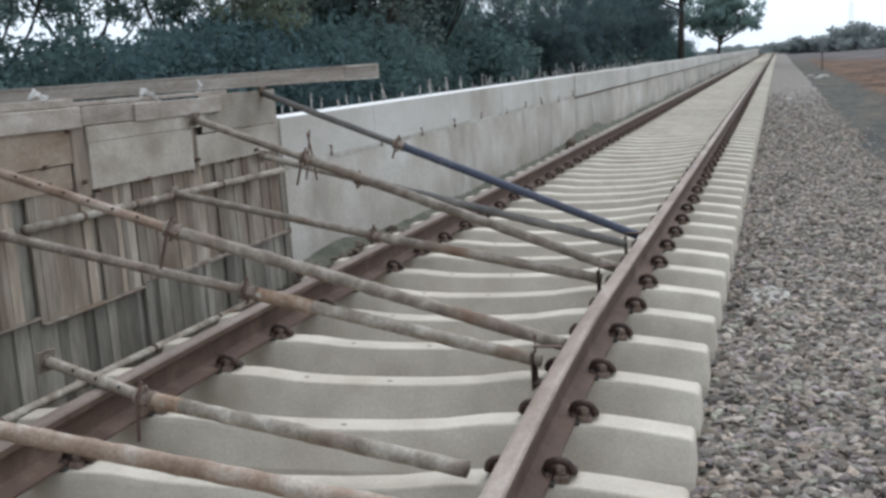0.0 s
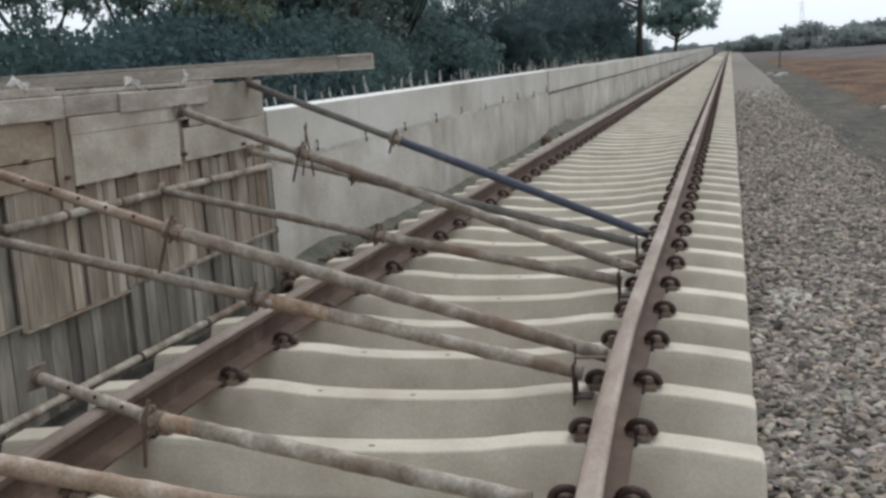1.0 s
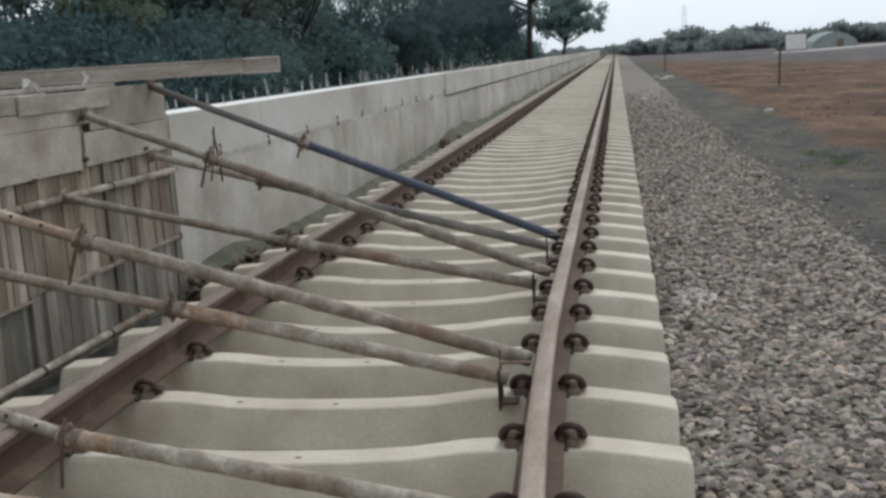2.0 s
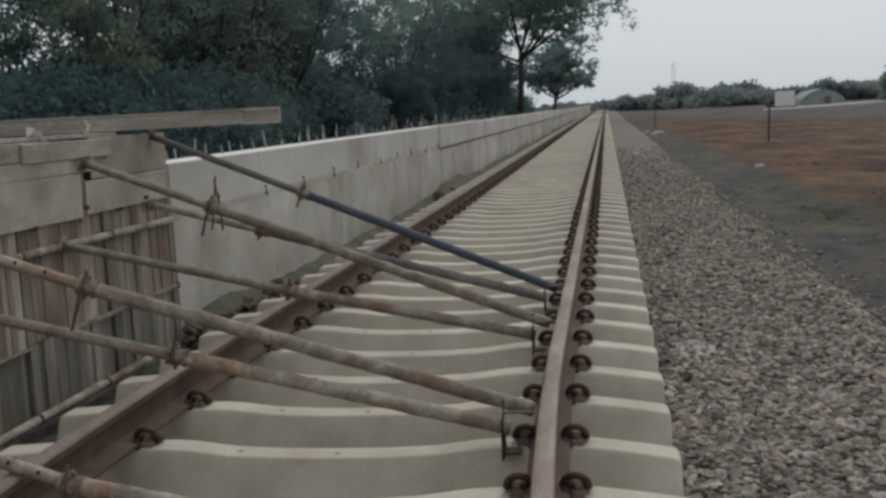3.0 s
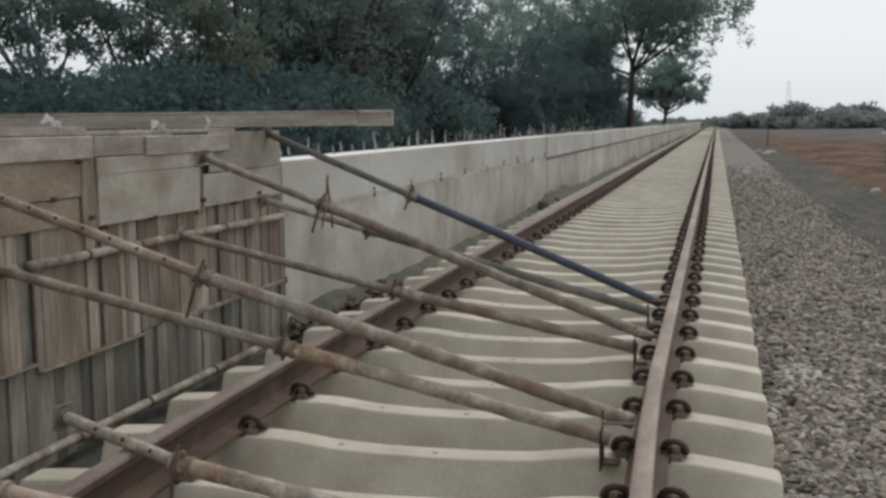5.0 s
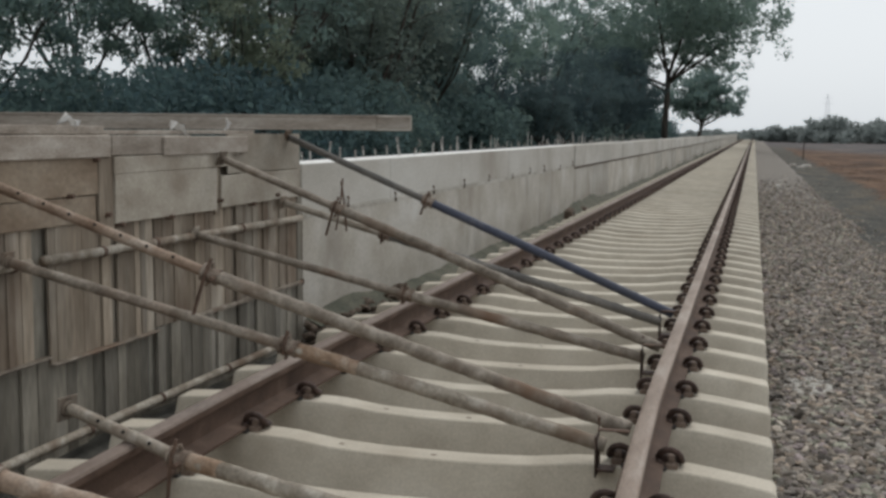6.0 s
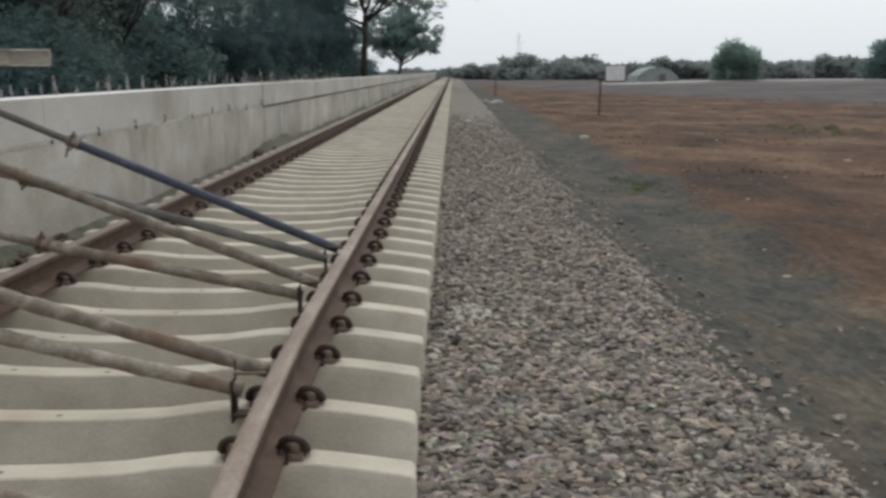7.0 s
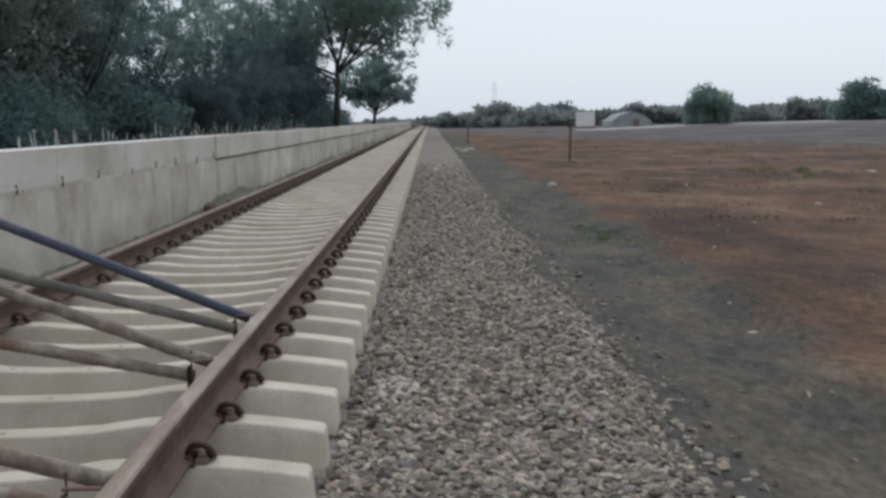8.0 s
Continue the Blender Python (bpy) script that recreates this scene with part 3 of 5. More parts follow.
# ---- track ----
RAIL_X, SEAT, RAIL_BASE = 0.874, 0.215, 0.226
FIRST, PITCH = 4.610, 0.588


def track_x(y):
    """How far the track's middle swings towards the shoulder before the formwork, where the line leaves its straight."""
    d = max(0.0, 5.6 - y)
    return 0.0104 * d * d if d < 3.6 else 0.135 + 0.075 * (d - 3.6)


def track_turn(y):
    return math.degrees(math.atan2(track_x(y + 0.1) - track_x(y - 0.1), 0.2))


def sleeper_mesh():
    """A prestressed concrete sleeper lying along x: raised rail seats, lower middle, sloped ends."""
    half = [(0.0, 0.176, 0.074), (0.22, 0.178, 0.074), (0.42, 0.188, 0.075), (0.60, 0.211, 0.077), (0.68, SEAT, 0.078), (1.04, SEAT, 0.078), (1.12, 0.206, 0.078), (1.25, 0.188, 0.079),
            (1.350, 0.172, 0.080), (1.362, 0.163, 0.077), (1.367, 0.148, 0.075)]
    # the end towards the wall is longer and falls less
    wall_end = [(0.68, SEAT, 0.078), (1.04, SEAT, 0.078), (1.14, 0.211, 0.078), (1.28, 0.202, 0.079), (1.430, 0.192, 0.080), (1.442, 0.183, 0.077), (1.447, 0.166, 0.075)]
    stations = [(-x, z, w) for x, z, w in wall_end[::-1]] + [(-x, z, w) for x, z, w in half[3:0:-1]] + half
    bm = bmesh.new()
    rings = []
    for x, z, w in stations:
        w -= 0.013
        prof = [(-0.128, -0.02), (-0.122, 0.03), (-w - 0.013, z - 0.022), (-w - 0.006, z - 0.005), (-w, z), (0, z + 0.001), (w, z), (w + 0.006, z - 0.005), (w + 0.013, z - 0.022), (0.122, 0.03), (0.128, -0.02)]
        rings.append([bm.verts.new((x, y, zz)) for y, zz in prof])
    n = len(rings[0])
    for u, v in zip(rings, rings[1:]):
        for k in range(n - 1):
            bm.faces.new((u[k], u[k + 1], v[k + 1], v[k]))
    bm.faces.new(rings[0])
    bm.faces.new(rings[-1][::-1])
    return finish("sleeper", bm, M_SLEEPER)


def clip_mesh():
    """A bent spring clip that stands as an arch beside the rail foot; x points away from the rail."""
    pts = [(-0.035, -0.055, 0.020), (-0.042, -0.02, 0.024), (-0.044, 0.0, 0.030)]
    pts += [(-0.044 * math.cos(a), -0.012 - 0.012 * math.sin(a), 0.030 + 0.044 * math.sin(a)) for a in np.linspace(0.25, math.pi - 0.1, 9)]
    pts += [(0.045, 0.01, 0.022), (0.040, 0.05, 0.016), (0.020, 0.062, 0.016), (0.004, 0.045, 0.018), (0.002, -0.03, 0.018)]
    bm = sweep(pts, 0.0135, 7)
    # cast shoulder in the loop
    box(-0.030, 0.034, -0.020, 0.040, 0.0, 0.046, 0.006, bm)
    return finish("rail_clip", bm, M_CLIP, True)


def insert_mesh():
    """The cast shoulder under a clip."""
    bm = box(-0.020, 0.030, -0.048, 0.048, -0.008, 0.024, 0.006)
    box(-0.012, 0.018, -0.034, 0.034, 0.020, 0.048, 0.007, bm)
    return finish("cast_shoulder", bm, M_INSERT)


def pad_mesh():
    return finish("rail_pad", box(-0.085, 0.085, -0.075, 0.075, 0, RAIL_BASE - SEAT + 0.001), M_PAD)


me_sleeper, me_clip, me_insert, me_pad = sleeper_mesh(), clip_mesh(), insert_mesh(), pad_mesh()
sleeper = tagged(new("sleeper", me_sleeper), "pale cream concrete railway sleeper with raised rail seats", "railway sleeper", "sleepers under the track")
sleeper.location = (track_x(FIRST), FIRST, 0)
for side in (-1, 1):
    pad = part("rail_pad", me_pad, None, sleeper, "thin black rubber pad")
    pad.location = (side * RAIL_X, 0, SEAT - 0.0005)
    for out in (-1, 1):
        ins = part("cast_shoulder", me_insert, None, sleeper, "rusty cast iron shoulder")
        ins.location, ins.rotation_euler = (side * RAIL_X + out * 0.098, 0, SEAT), (0, 0, 0 if out > 0 else math.pi)
        clip = part("rail_clip", me_clip, None, sleeper, "dark bent steel spring clip")
        clip.location, clip.rotation_euler = (side * RAIL_X + out * 0.094, 0, SEAT), (0, 0, 0 if out > 0 else math.pi)
        clip.scale = (1.0, 1.0 if out > 0 else -1.0, 0.98)
me_mark = finish("cast_mark", box(-0.011, 0.011, -0.008, 0.008, 0, 0.0015, 0.0005), M_INSERT)
for dx in (-0.45, -0.42, -0.385, 0.02):
    mark = part("cast_mark", me_mark, None, sleeper, "small dark cast mark")
    mark.location = (dx, random.uniform(-0.02, 0.02), 0.1868 if dx < -0.3 else 0.1768)
plain = tagged(new("sleeper", me_sleeper), "pale cream concrete railway sleeper further down the line", "railway sleeper", "sleepers under the track")
plain.location = (0, FIRST + 60 * PITCH, 0)
for k in list(range(-18, 0)) + list(range(1, 60)):
    y = FIRST + k * PITCH
    copy_thing(sleeper, pose(track_x(y) + random.uniform(-0.006, 0.006), y + random.uniform(-0.008, 0.008), random.uniform(-0.003, 0.002), 0, 0, random.uniform(-0.35, 0.35) - track_turn(y)))
for k in range(61, 230):
    copy_thing(plain, pose(random.uniform(-0.006, 0.006), FIRST + k * PITCH, 0))
bm = bmesh.new()
for k in range(230, 700):
    y = FIRST + k * PITCH
    box(-1.44, 1.365, y - 0.08, y + 0.08, 0, 0.19, 0, bm)
tagged(new("far_sleepers", finish("far_sleepers", bm, M_SLEEPER)), "row of concrete sleepers running into the distance", "railway sleeper", kind="stuff")
bm = bmesh.new()
for k in range(60, 460):
    for side in (-1, 1):
        for out in (-1, 1):
            c = side * RAIL_X + out * 0.094
            box(c - 0.055, c + 0.055, FIRST + k * PITCH - 0.06, FIRST + k * PITCH + 0.06, SEAT - 0.02 if k < 230 else 0.19, SEAT + 0.075, 0, bm)
tagged(new("far_fastenings", finish("far_fastenings", bm, M_CLIP)), "dark rail fastenings running into the distance", "rail clip", kind="stuff")


def rail_profile(cx):
    r = [(0.075, 0), (0.075, 0.011), (0.055, 0.016), (0.022, 0.026), (0.010, 0.040), (0.0083, 0.065), (0.0083, 0.105), (0.011, 0.122), (0.034, 0.130), (0.036, 0.136), (0.0355, 0.158), (0.030, 0.168),
         (0.018, 0.1715), (0.0, 0.172)]
    pts = r + [(-x, z) for x, z in r[-2::-1]]
    return [(cx + x, RAIL_BASE + z) for x, z in pts]


rail_ys = ramp_steps((-6, 6, 0.3), (6, 415, 34))
for cx, txt in ((-RAIL_X, "brown rusted steel rail beside the platform wall"), (RAIL_X, "brown rusted steel rail with a paler worn head")):
    rail = thing("rail", (cx, 0, RAIL_BASE), txt, "rail", "rails of the track")
    half = [(x - cx, z - RAIL_BASE) for x, z in rail_profile(cx)]
    foot = [(x, z) for x, z in half if z <= 0.027]
    web = [(x, z) for x, z in half if 0.025 <= z <= 0.123]
    head = [(x, z) for x, z in half if z >= 0.121]
    part("rail_foot", sweep_profile(foot, rail_ys, track_x), M_RAIL, rail)
    part("rail_web", sweep_profile(web, rail_ys, track_x), M_RAIL, rail)
    top = part("rail_head", sweep_profile(head, rail_ys, track_x), [M_RAIL, M_RAILTOP if cx > 0 else M_RAILTOP_DULL], rail, "paler worn rail head")
    for f in top.data.polygons:
        if f.center.z > 0.163:
            f.material_index = 1

# ---- platform wall ----
WALL_X, WALL_BACK, WALL_TOP = -1.95, -2.30, 1.243
wall = thing("platform_wall", (0, 0, 0), "long cast grey concrete platform wall with stains", "wall", kind="structure")
JOINT_Z = 0.855
part("fresh_core", box(WALL_BACK - 0.05, WALL_X - 0.06, -2.4, 7.855, -0.3, 1.20, 0.004), M_WALL, wall, "fresh concrete between the forms")
part("lower_lift", box(WALL_BACK, WALL_X, 7.86, 20.5, -0.3, JOINT_Z - 0.0145, 0.001), M_WALL_LOW, wall)
part("joint_line", box(WALL_BACK, WALL_X + 0.002, 7.862, 20.498, JOINT_Z - 0.014, JOINT_Z + 0.026, 0.002), M_SEAM, wall, "faint pour joint")
bm = bmesh.new()
y = 7.86
for y1 in (9.9, 12.4, 14.9, 17.4, 20.5):
    box(WALL_BACK, WALL_X + random.uniform(-0.004, 0.004), y, y1 - 0.004, JOINT_Z + 0.0265, WALL_TOP, 0.003, bm)
    y = y1
part("upper_lift", bm, M_WALL_UP, wall)
# thin top strip, much paler than the wall faces
part("top_strip", box(WALL_BACK + 0.02, WALL_X - 0.012, 7.88, 20.48, WALL_TOP - 0.002, WALL_TOP + 0.006, 0.003), M_WALL_TOP, wall, "pale strip along the wall top")
y = 20.5
for length in [2.5] * 14 + [10.0] * 34:
    part("lower_lift", box(WALL_BACK, WALL_X + random.uniform(-0.012, 0.006), y + 0.006, y + length, -0.3, 0.805, 0.004), M_WALL_LOW, wall)
    part("joint_line", box(WALL_BACK, WALL_X - 0.03, y + 0.006, y + length, 0.805, 0.85), M_JOINT, wall)
    part("upper_lift", box(WALL_BACK, WALL_X + 0.035 + random.uniform(-0.008, 0.008), y + 0.004, y + length, 0.85, WALL_TOP + random.uniform(-0.004, 0.012), 0.008), M_WALL_UP, wall)
    y += length

# soil and moss heaped along the wall's foot
M_DIRT = material("mossy_dirt", [(0.3, (0.040, 0.044, 0.030)), (0.5, (0.085, 0.084, 0.060)), (0.72, (0.15, 0.14, 0.11))], 3.0, fine=40, fine_mix=0.3, bump=0.7, bump_dist=0.01)


def dirt_height(x, y):
    f = max(0.0, 1 - (x - WALL_X) / 0.42)
    swell = 0.10 + 0.16 * max(0.0, 0.35 + fbm(0.0, y, 0.16, 33.0)) * min(1, max(0, (y - 15.5) / 5))
    swell += 0.10 * math.exp(-((y - 8.7) / 0.9) ** 2)
    return -0.16 + (swell + 0.10) * f ** 0.8 + 0.03 * fbm(x, y, 3.0, 8.0)


dirt = sheet_mesh("earth_heap", ramp_steps((WALL_X - 0.01, WALL_X + 0.45, 0.05)), ramp_steps((7.9, 40, 0.2), (40, 110, 0.8)), dirt_height, M_DIRT)
tagged(new("earth_heap", dirt), "low heap of mossy dark soil along the wall's foot", "soil", kind="structure")

# bent tie wires left in the wall, with rust below them
tie_mesh = finish("tie_wire", sweep([(-0.02, 0, 0.05), (0.012, 0, 0.05), (0.018, 0.002, 0.03), (0.016, 0.003, -0.03), (0.014, 0.0, -0.06)], 0.011, 6), M_IRON, True)
for k in range(15):
    ob = tagged(new("tie_wire", tie_mesh), "short rusty tie wire sticking out of the wall", "tie wire", "tie wires in the wall")
    ob.matrix_world = pose(WALL_X, 8.7 + k * 1.27 + random.uniform(-0.15, 0.15), 0.905 + random.uniform(-0.02, 0.02), random.uniform(-25, 25), 0, 0) @ Matrix.Scale(random.uniform(0.6, 1.0), 4)

# starter bars standing behind the wall top
bar_mesh = finish("starter_bar", sweep([(0, 0, -0.5), (0.003, 0, 0.0), (-0.002, 0.002, 0.55), (0.0, 0.0, 1.0)], 0.0072, 6), M_REBAR, True)
for k in range(110):
    y = 7.95 + k * 0.26 + random.uniform(-0.11, 0.11)
    ob = tagged(new("starter_bar", bar_mesh), "thin grey steel starter bar standing in the wall top", "reinforcing bar", "starter bars along the wall")
    h = random.choice((0.05, 0.08, 0.11, 0.13, 0.16, 0.19, 0.25))
    ob.matrix_world = pose(-2.16 + random.choice((0, -0.07)) + random.uniform(-0.01, 0.01), y, WALL_TOP, random.gauss(0, 5), random.gauss(0, 5), 0) @ Matrix.Diagonal((1, 1, h, 1))

# ---- formwork ----
FX = -1.925
form = thing("formwork", (0, 0, 0), "tall ribbed formwork of weathered panels held by struts", "formwork")
RIBS = (0.052, 0.078, 0.110)
rib_up = [finish("rib", box(-0.014, 0.0, -w / 2, w / 2, 0, 1, 0.0), M_BOARD) for w in RIBS]
rib_low = [finish("rib", box(-0.014, 0.0, -w / 2, w / 2, 0, 1, 0.0), M_BOARD_LOW) for w in RIBS]


def ribs(y0, y1, z0, z1, x, meshes):
    y = y0
    while y < y1:
        i = random.choice((0, 1, 1, 2))
        w = RIBS[i]
        if y + w > y1:
            break
        ob = part("rib", meshes[i], None, form)
        ob.location, ob.scale = (x + random.choice((0.0, 0.0, -0.014, 0.006)) + random.uniform(-0.003, 0.003), y + w / 2, z0), (1, 1, z1 - z0)
        y += w + random.choice((0.001, 0.002, 0.006))


part("backing", box(FX - 0.06, FX - 0.036, -2.5, 7.76, -0.25, 1.40), M_BOARD_LOW, form, "dark backing panel")
ribs(-1.0, 4.78, 0.425, 1.06, FX, rib_up)
ribs(4.80, 5.75, 0.385, 1.06, FX, rib_up)
ribs(5.76, 7.70, 0.395, 1.06, FX - 0.006, rib_up)
ribs(5.76, 7.70, -0.02, 0.39, FX - 0.006, rib_low)
ribs(-1.0, 5.75, -0.12, 0.40, FX - 0.018, rib_low)
part("bottom_flange", box(FX - 0.02, FX + 0.028, -1.0, 4.785, 0.412, 0.424, 0.003), M_TUBE, form, "thin steel flange")
part("bottom_flange", box(FX - 0.02, FX + 0.030, 4.80, 5.752, 0.372, 0.384, 0.003), M_TUBE, form, "thin steel flange")
part("bottom_flange", box(FX + 0.008, FX + 0.030, 6.10, 7.74, 0.378, 0.402, 0.002), M_TUBE, form, "thin steel flange")
part("end_post", box(FX - 0.07, FX + 0.004, 7.70, 7.765, -0.15, 1.22, 0.004), M_BOARD_LOW, form, "dark end post")
part("end_strip", box(FX - 0.065, FX - 0.02, 7.766, 7.80, -0.15, 1.235, 0.003), M_BOARD, form)
bm = box(FX + 0.004, FX + 0.034, 7.742, 7.752, 0.37, 0.41, 0.002)
part("bracket", bm, M_IRON, form, "rusty end bracket")
# cladding sheets over the ribs; (y0, y1, z0, z1, proud, tilt)
for y0, y1, z0, z1, out, tilt, mat in (
        (-1.0, 2.6, 1.16, 1.36, 0.004, 0.0, M_SHEET_BROWN), (2.6, 5.20, 1.165, 1.362, 0.006, 0.2, M_SHEET_BROWN), (-1.0, 3.4, 1.03, 1.163, 0.002, 0, M_SHEET_BROWN),
        (3.4, 5.18, 1.035, 1.163, 0.004, 0, M_SHEET_BROWN),
        (5.335, 6.44, 1.008, 1.268, 0.016, -0.2, M_SHEET), (5.325, 6.62, 1.268, 1.356, 0.022, 0.2, M_SHEET), (6.50, 7.70, 1.018, 1.216, 0.012, 0.2, M_SHEET),
        (6.60, 7.72, 1.222, 1.47, 0.006, 0.0, M_SHEET)):
    m = Matrix.Translation((FX + out, (y0 + y1) / 2, (z0 + z1) / 2)) @ pose(0, 0, 0, tilt, 1.2 if out > 0.01 else 0, 0)
    part("cladding_sheet", box(0, 0.012, -(y1 - y0) / 2, (y1 - y0) / 2, -(z1 - z0) / 2, (z1 - z0) / 2, 0.003, None, m), mat, form)
part("stiffener", box(FX + 0.0, FX + 0.02, 5.205, 5.334, 0.98, 1.36, 0.003), M_BOARD, form, "dark upright stiffener")
part("stiffener", box(FX - 0.004, FX + 0.012, 6.436, 6.503, 0.98, 1.27, 0.003), M_BOARD, form, "dark upright stiffener")
# boards along the top
for y0, y1, z0, z1, x0, x1 in ((-1.0, 5.30, 1.355, 1.465, FX, FX + 0.034), (5.31, 6.12, 1.362, 1.462, FX + 0.0, FX + 0.030), (5.80, 6.83, 1.350, 1.455, FX + 0.031, FX + 0.046),
                               (-1.0, 5.27, 1.468, 1.512, FX - 0.10, FX + 0.016), (5.28, 7.0, 1.468, 1.492, FX - 0.10, FX + 0.008)):
    part("board", box(x0, x1, y0, y1, z0, z1, 0.004, jitter=0.002), M_PLANK, form, "grey weathered timber board")
for y, z in ((4.95, 1.17), (4.95, 1.08), (5.26, 1.06), (5.88, 1.005), (6.47, 1.06), (6.93, 1.01), (7.3, 1.05), (5.38, 1.0), (4.35, 1.03), (5.17, 1.34)):
    part("wedge_bolt", tube((FX - 0.01, y, z), (FX + 0.05, y, z + 0.004), 0.012, sides=8), M_IRON, form, "rusty bolt")

tagged(new("rear_formwork", finish("rear_formwork", box(-2.40, -2.36, -2.5, 7.78, -0.2, 1.44, 0.004), M_BOARD)), "weathered rear formwork panel", "formwork")

# loose channel beam laid across the formwork, sticking out towards the track
u = Vector((-2.6, -1.10, 0)).normalized()
beam_m = Matrix.Translation((-1.067, 7.723, 1.497)) @ Matrix.Rotation(math.atan2(u.y, u.x), 4, "Z")
beam = thing("cross_beam", (0, 0, 0), "long weathered steel channel beam lying across the formwork", "beam")
beam.matrix_world = beam_m
part("body", box(0.245, 3.6, 0.012, 0.085, 0.004, 0.100, 0.006), M_PLANK, beam)
part("flange", box(0.24, 3.6, -0.004, 0.09, 0.088, 0.104, 0.003), M_PLANK, beam)
part("flange", box(0.24, 3.6, -0.004, 0.09, 0.0, 0.014, 0.003), M_PLANK, beam)
bm = box(0.0, 0.26, 0.016, 0.07, 0.012, 0.092, 0.003)
part("end_web", bm, M_PLANK, beam, "recessed web of the beam's end piece")
bm = box(0.0, 0.27, -0.008, 0.075, 0.092, 0.105, 0.002)
box(0.0, 0.27, -0.008, 0.075, -0.002, 0.012, 0.002, bm)
box(0.0, 0.012, -0.008, 0.075, 0.012, 0.092, 0.002, bm)
box(0.256, 0.27, -0.008, 0.02, 0.012, 0.092, 0.002, bm)
part("end_frame", bm, M_RIM, beam, "paler end piece with a raised rim")


def torn_scrap(place, turn, w, h):
    bm = bmesh.new()
    rows = []
    for j in range(5):
        rows.append([])
        for i in range(6):
            u_, v_ = i / 5 - 0.5, j / 4 - 0.5
            rows[-1].append(bm.verts.new((u_ * w * (1 - 0.35 * v_) + random.uniform(-0.1, 0.1) * w * 0.15, 0.03 * math.sin(u_ * 5 + v_ * 3), v_ * h + 0.02 * math.cos(u_ * 6))))
    for j in range(4):
        for i in range(5):
            bm.faces.new((rows[j][i], rows[j][i + 1], rows[j + 1][i + 1], rows[j + 1][i]))
    bmesh.ops.solidify(bm, geom=bm.faces[:], thickness=0.004)
    ob = tagged(new("torn_sheet", finish("torn_sheet", bm, M_WHITE, True)), "torn scrap of white sheet caught on the formwork", "scrap", "white scraps on the formwork")
    ob.matrix_world = pose(*place) @ turn
    return ob


torn_scrap((FX - 0.005, 6.02, 1.512), pose(0, 0, 0, -60, 10, 75), 0.14, 0.06)
torn_scrap((FX - 0.01, 5.02, 1.535), pose(0, 0, 0, -35, 25, 70), 0.12, 0.065)
torn_scrap((FX - 0.06, 6.75, 1.525), pose(0, 0, 0, 0, 10, 60), 0.04, 0.07)


def waler(y0, y1, x, z0, z1, mat, label, joints=()):
    a = thing("waler_tube", (x, y0, z0), label, "scaffold tube", "waler tubes along the formwork")
    d = Vector((0, y1 - y0, z1 - z0))
    part("tube", tube((0, 0, 0), d, 0.024), mat, a, smooth=True)
    for j in joints:
        c = d * j
        part("pin_ring", tube(c - d.normalized() * 0.012, c + d.normalized() * 0.012, 0.029), M_IRON, a, "dark rusty ring")
    return a


waler(4.72, 7.70, FX + 0.032, 0.885, 0.862, M_TUBE_PALE, "mortar-stained waler tube along the formwork ribs", (0.16, 0.33, 0.47, 0.68))
waler(3.0, 4.62, FX + 0.034, 0.90, 0.886, M_TUBE_PALE, "mortar-stained waler tube with a pale end cap", (0.45, 0.93))
waler(1.5, 7.15, FX + 0.06, 0.02, 0.012, M_TUBE_PALE, "mortar-stained waler tube lying along the formwork's foot", (0.3, 0.5, 0.62, 0.74, 0.88))


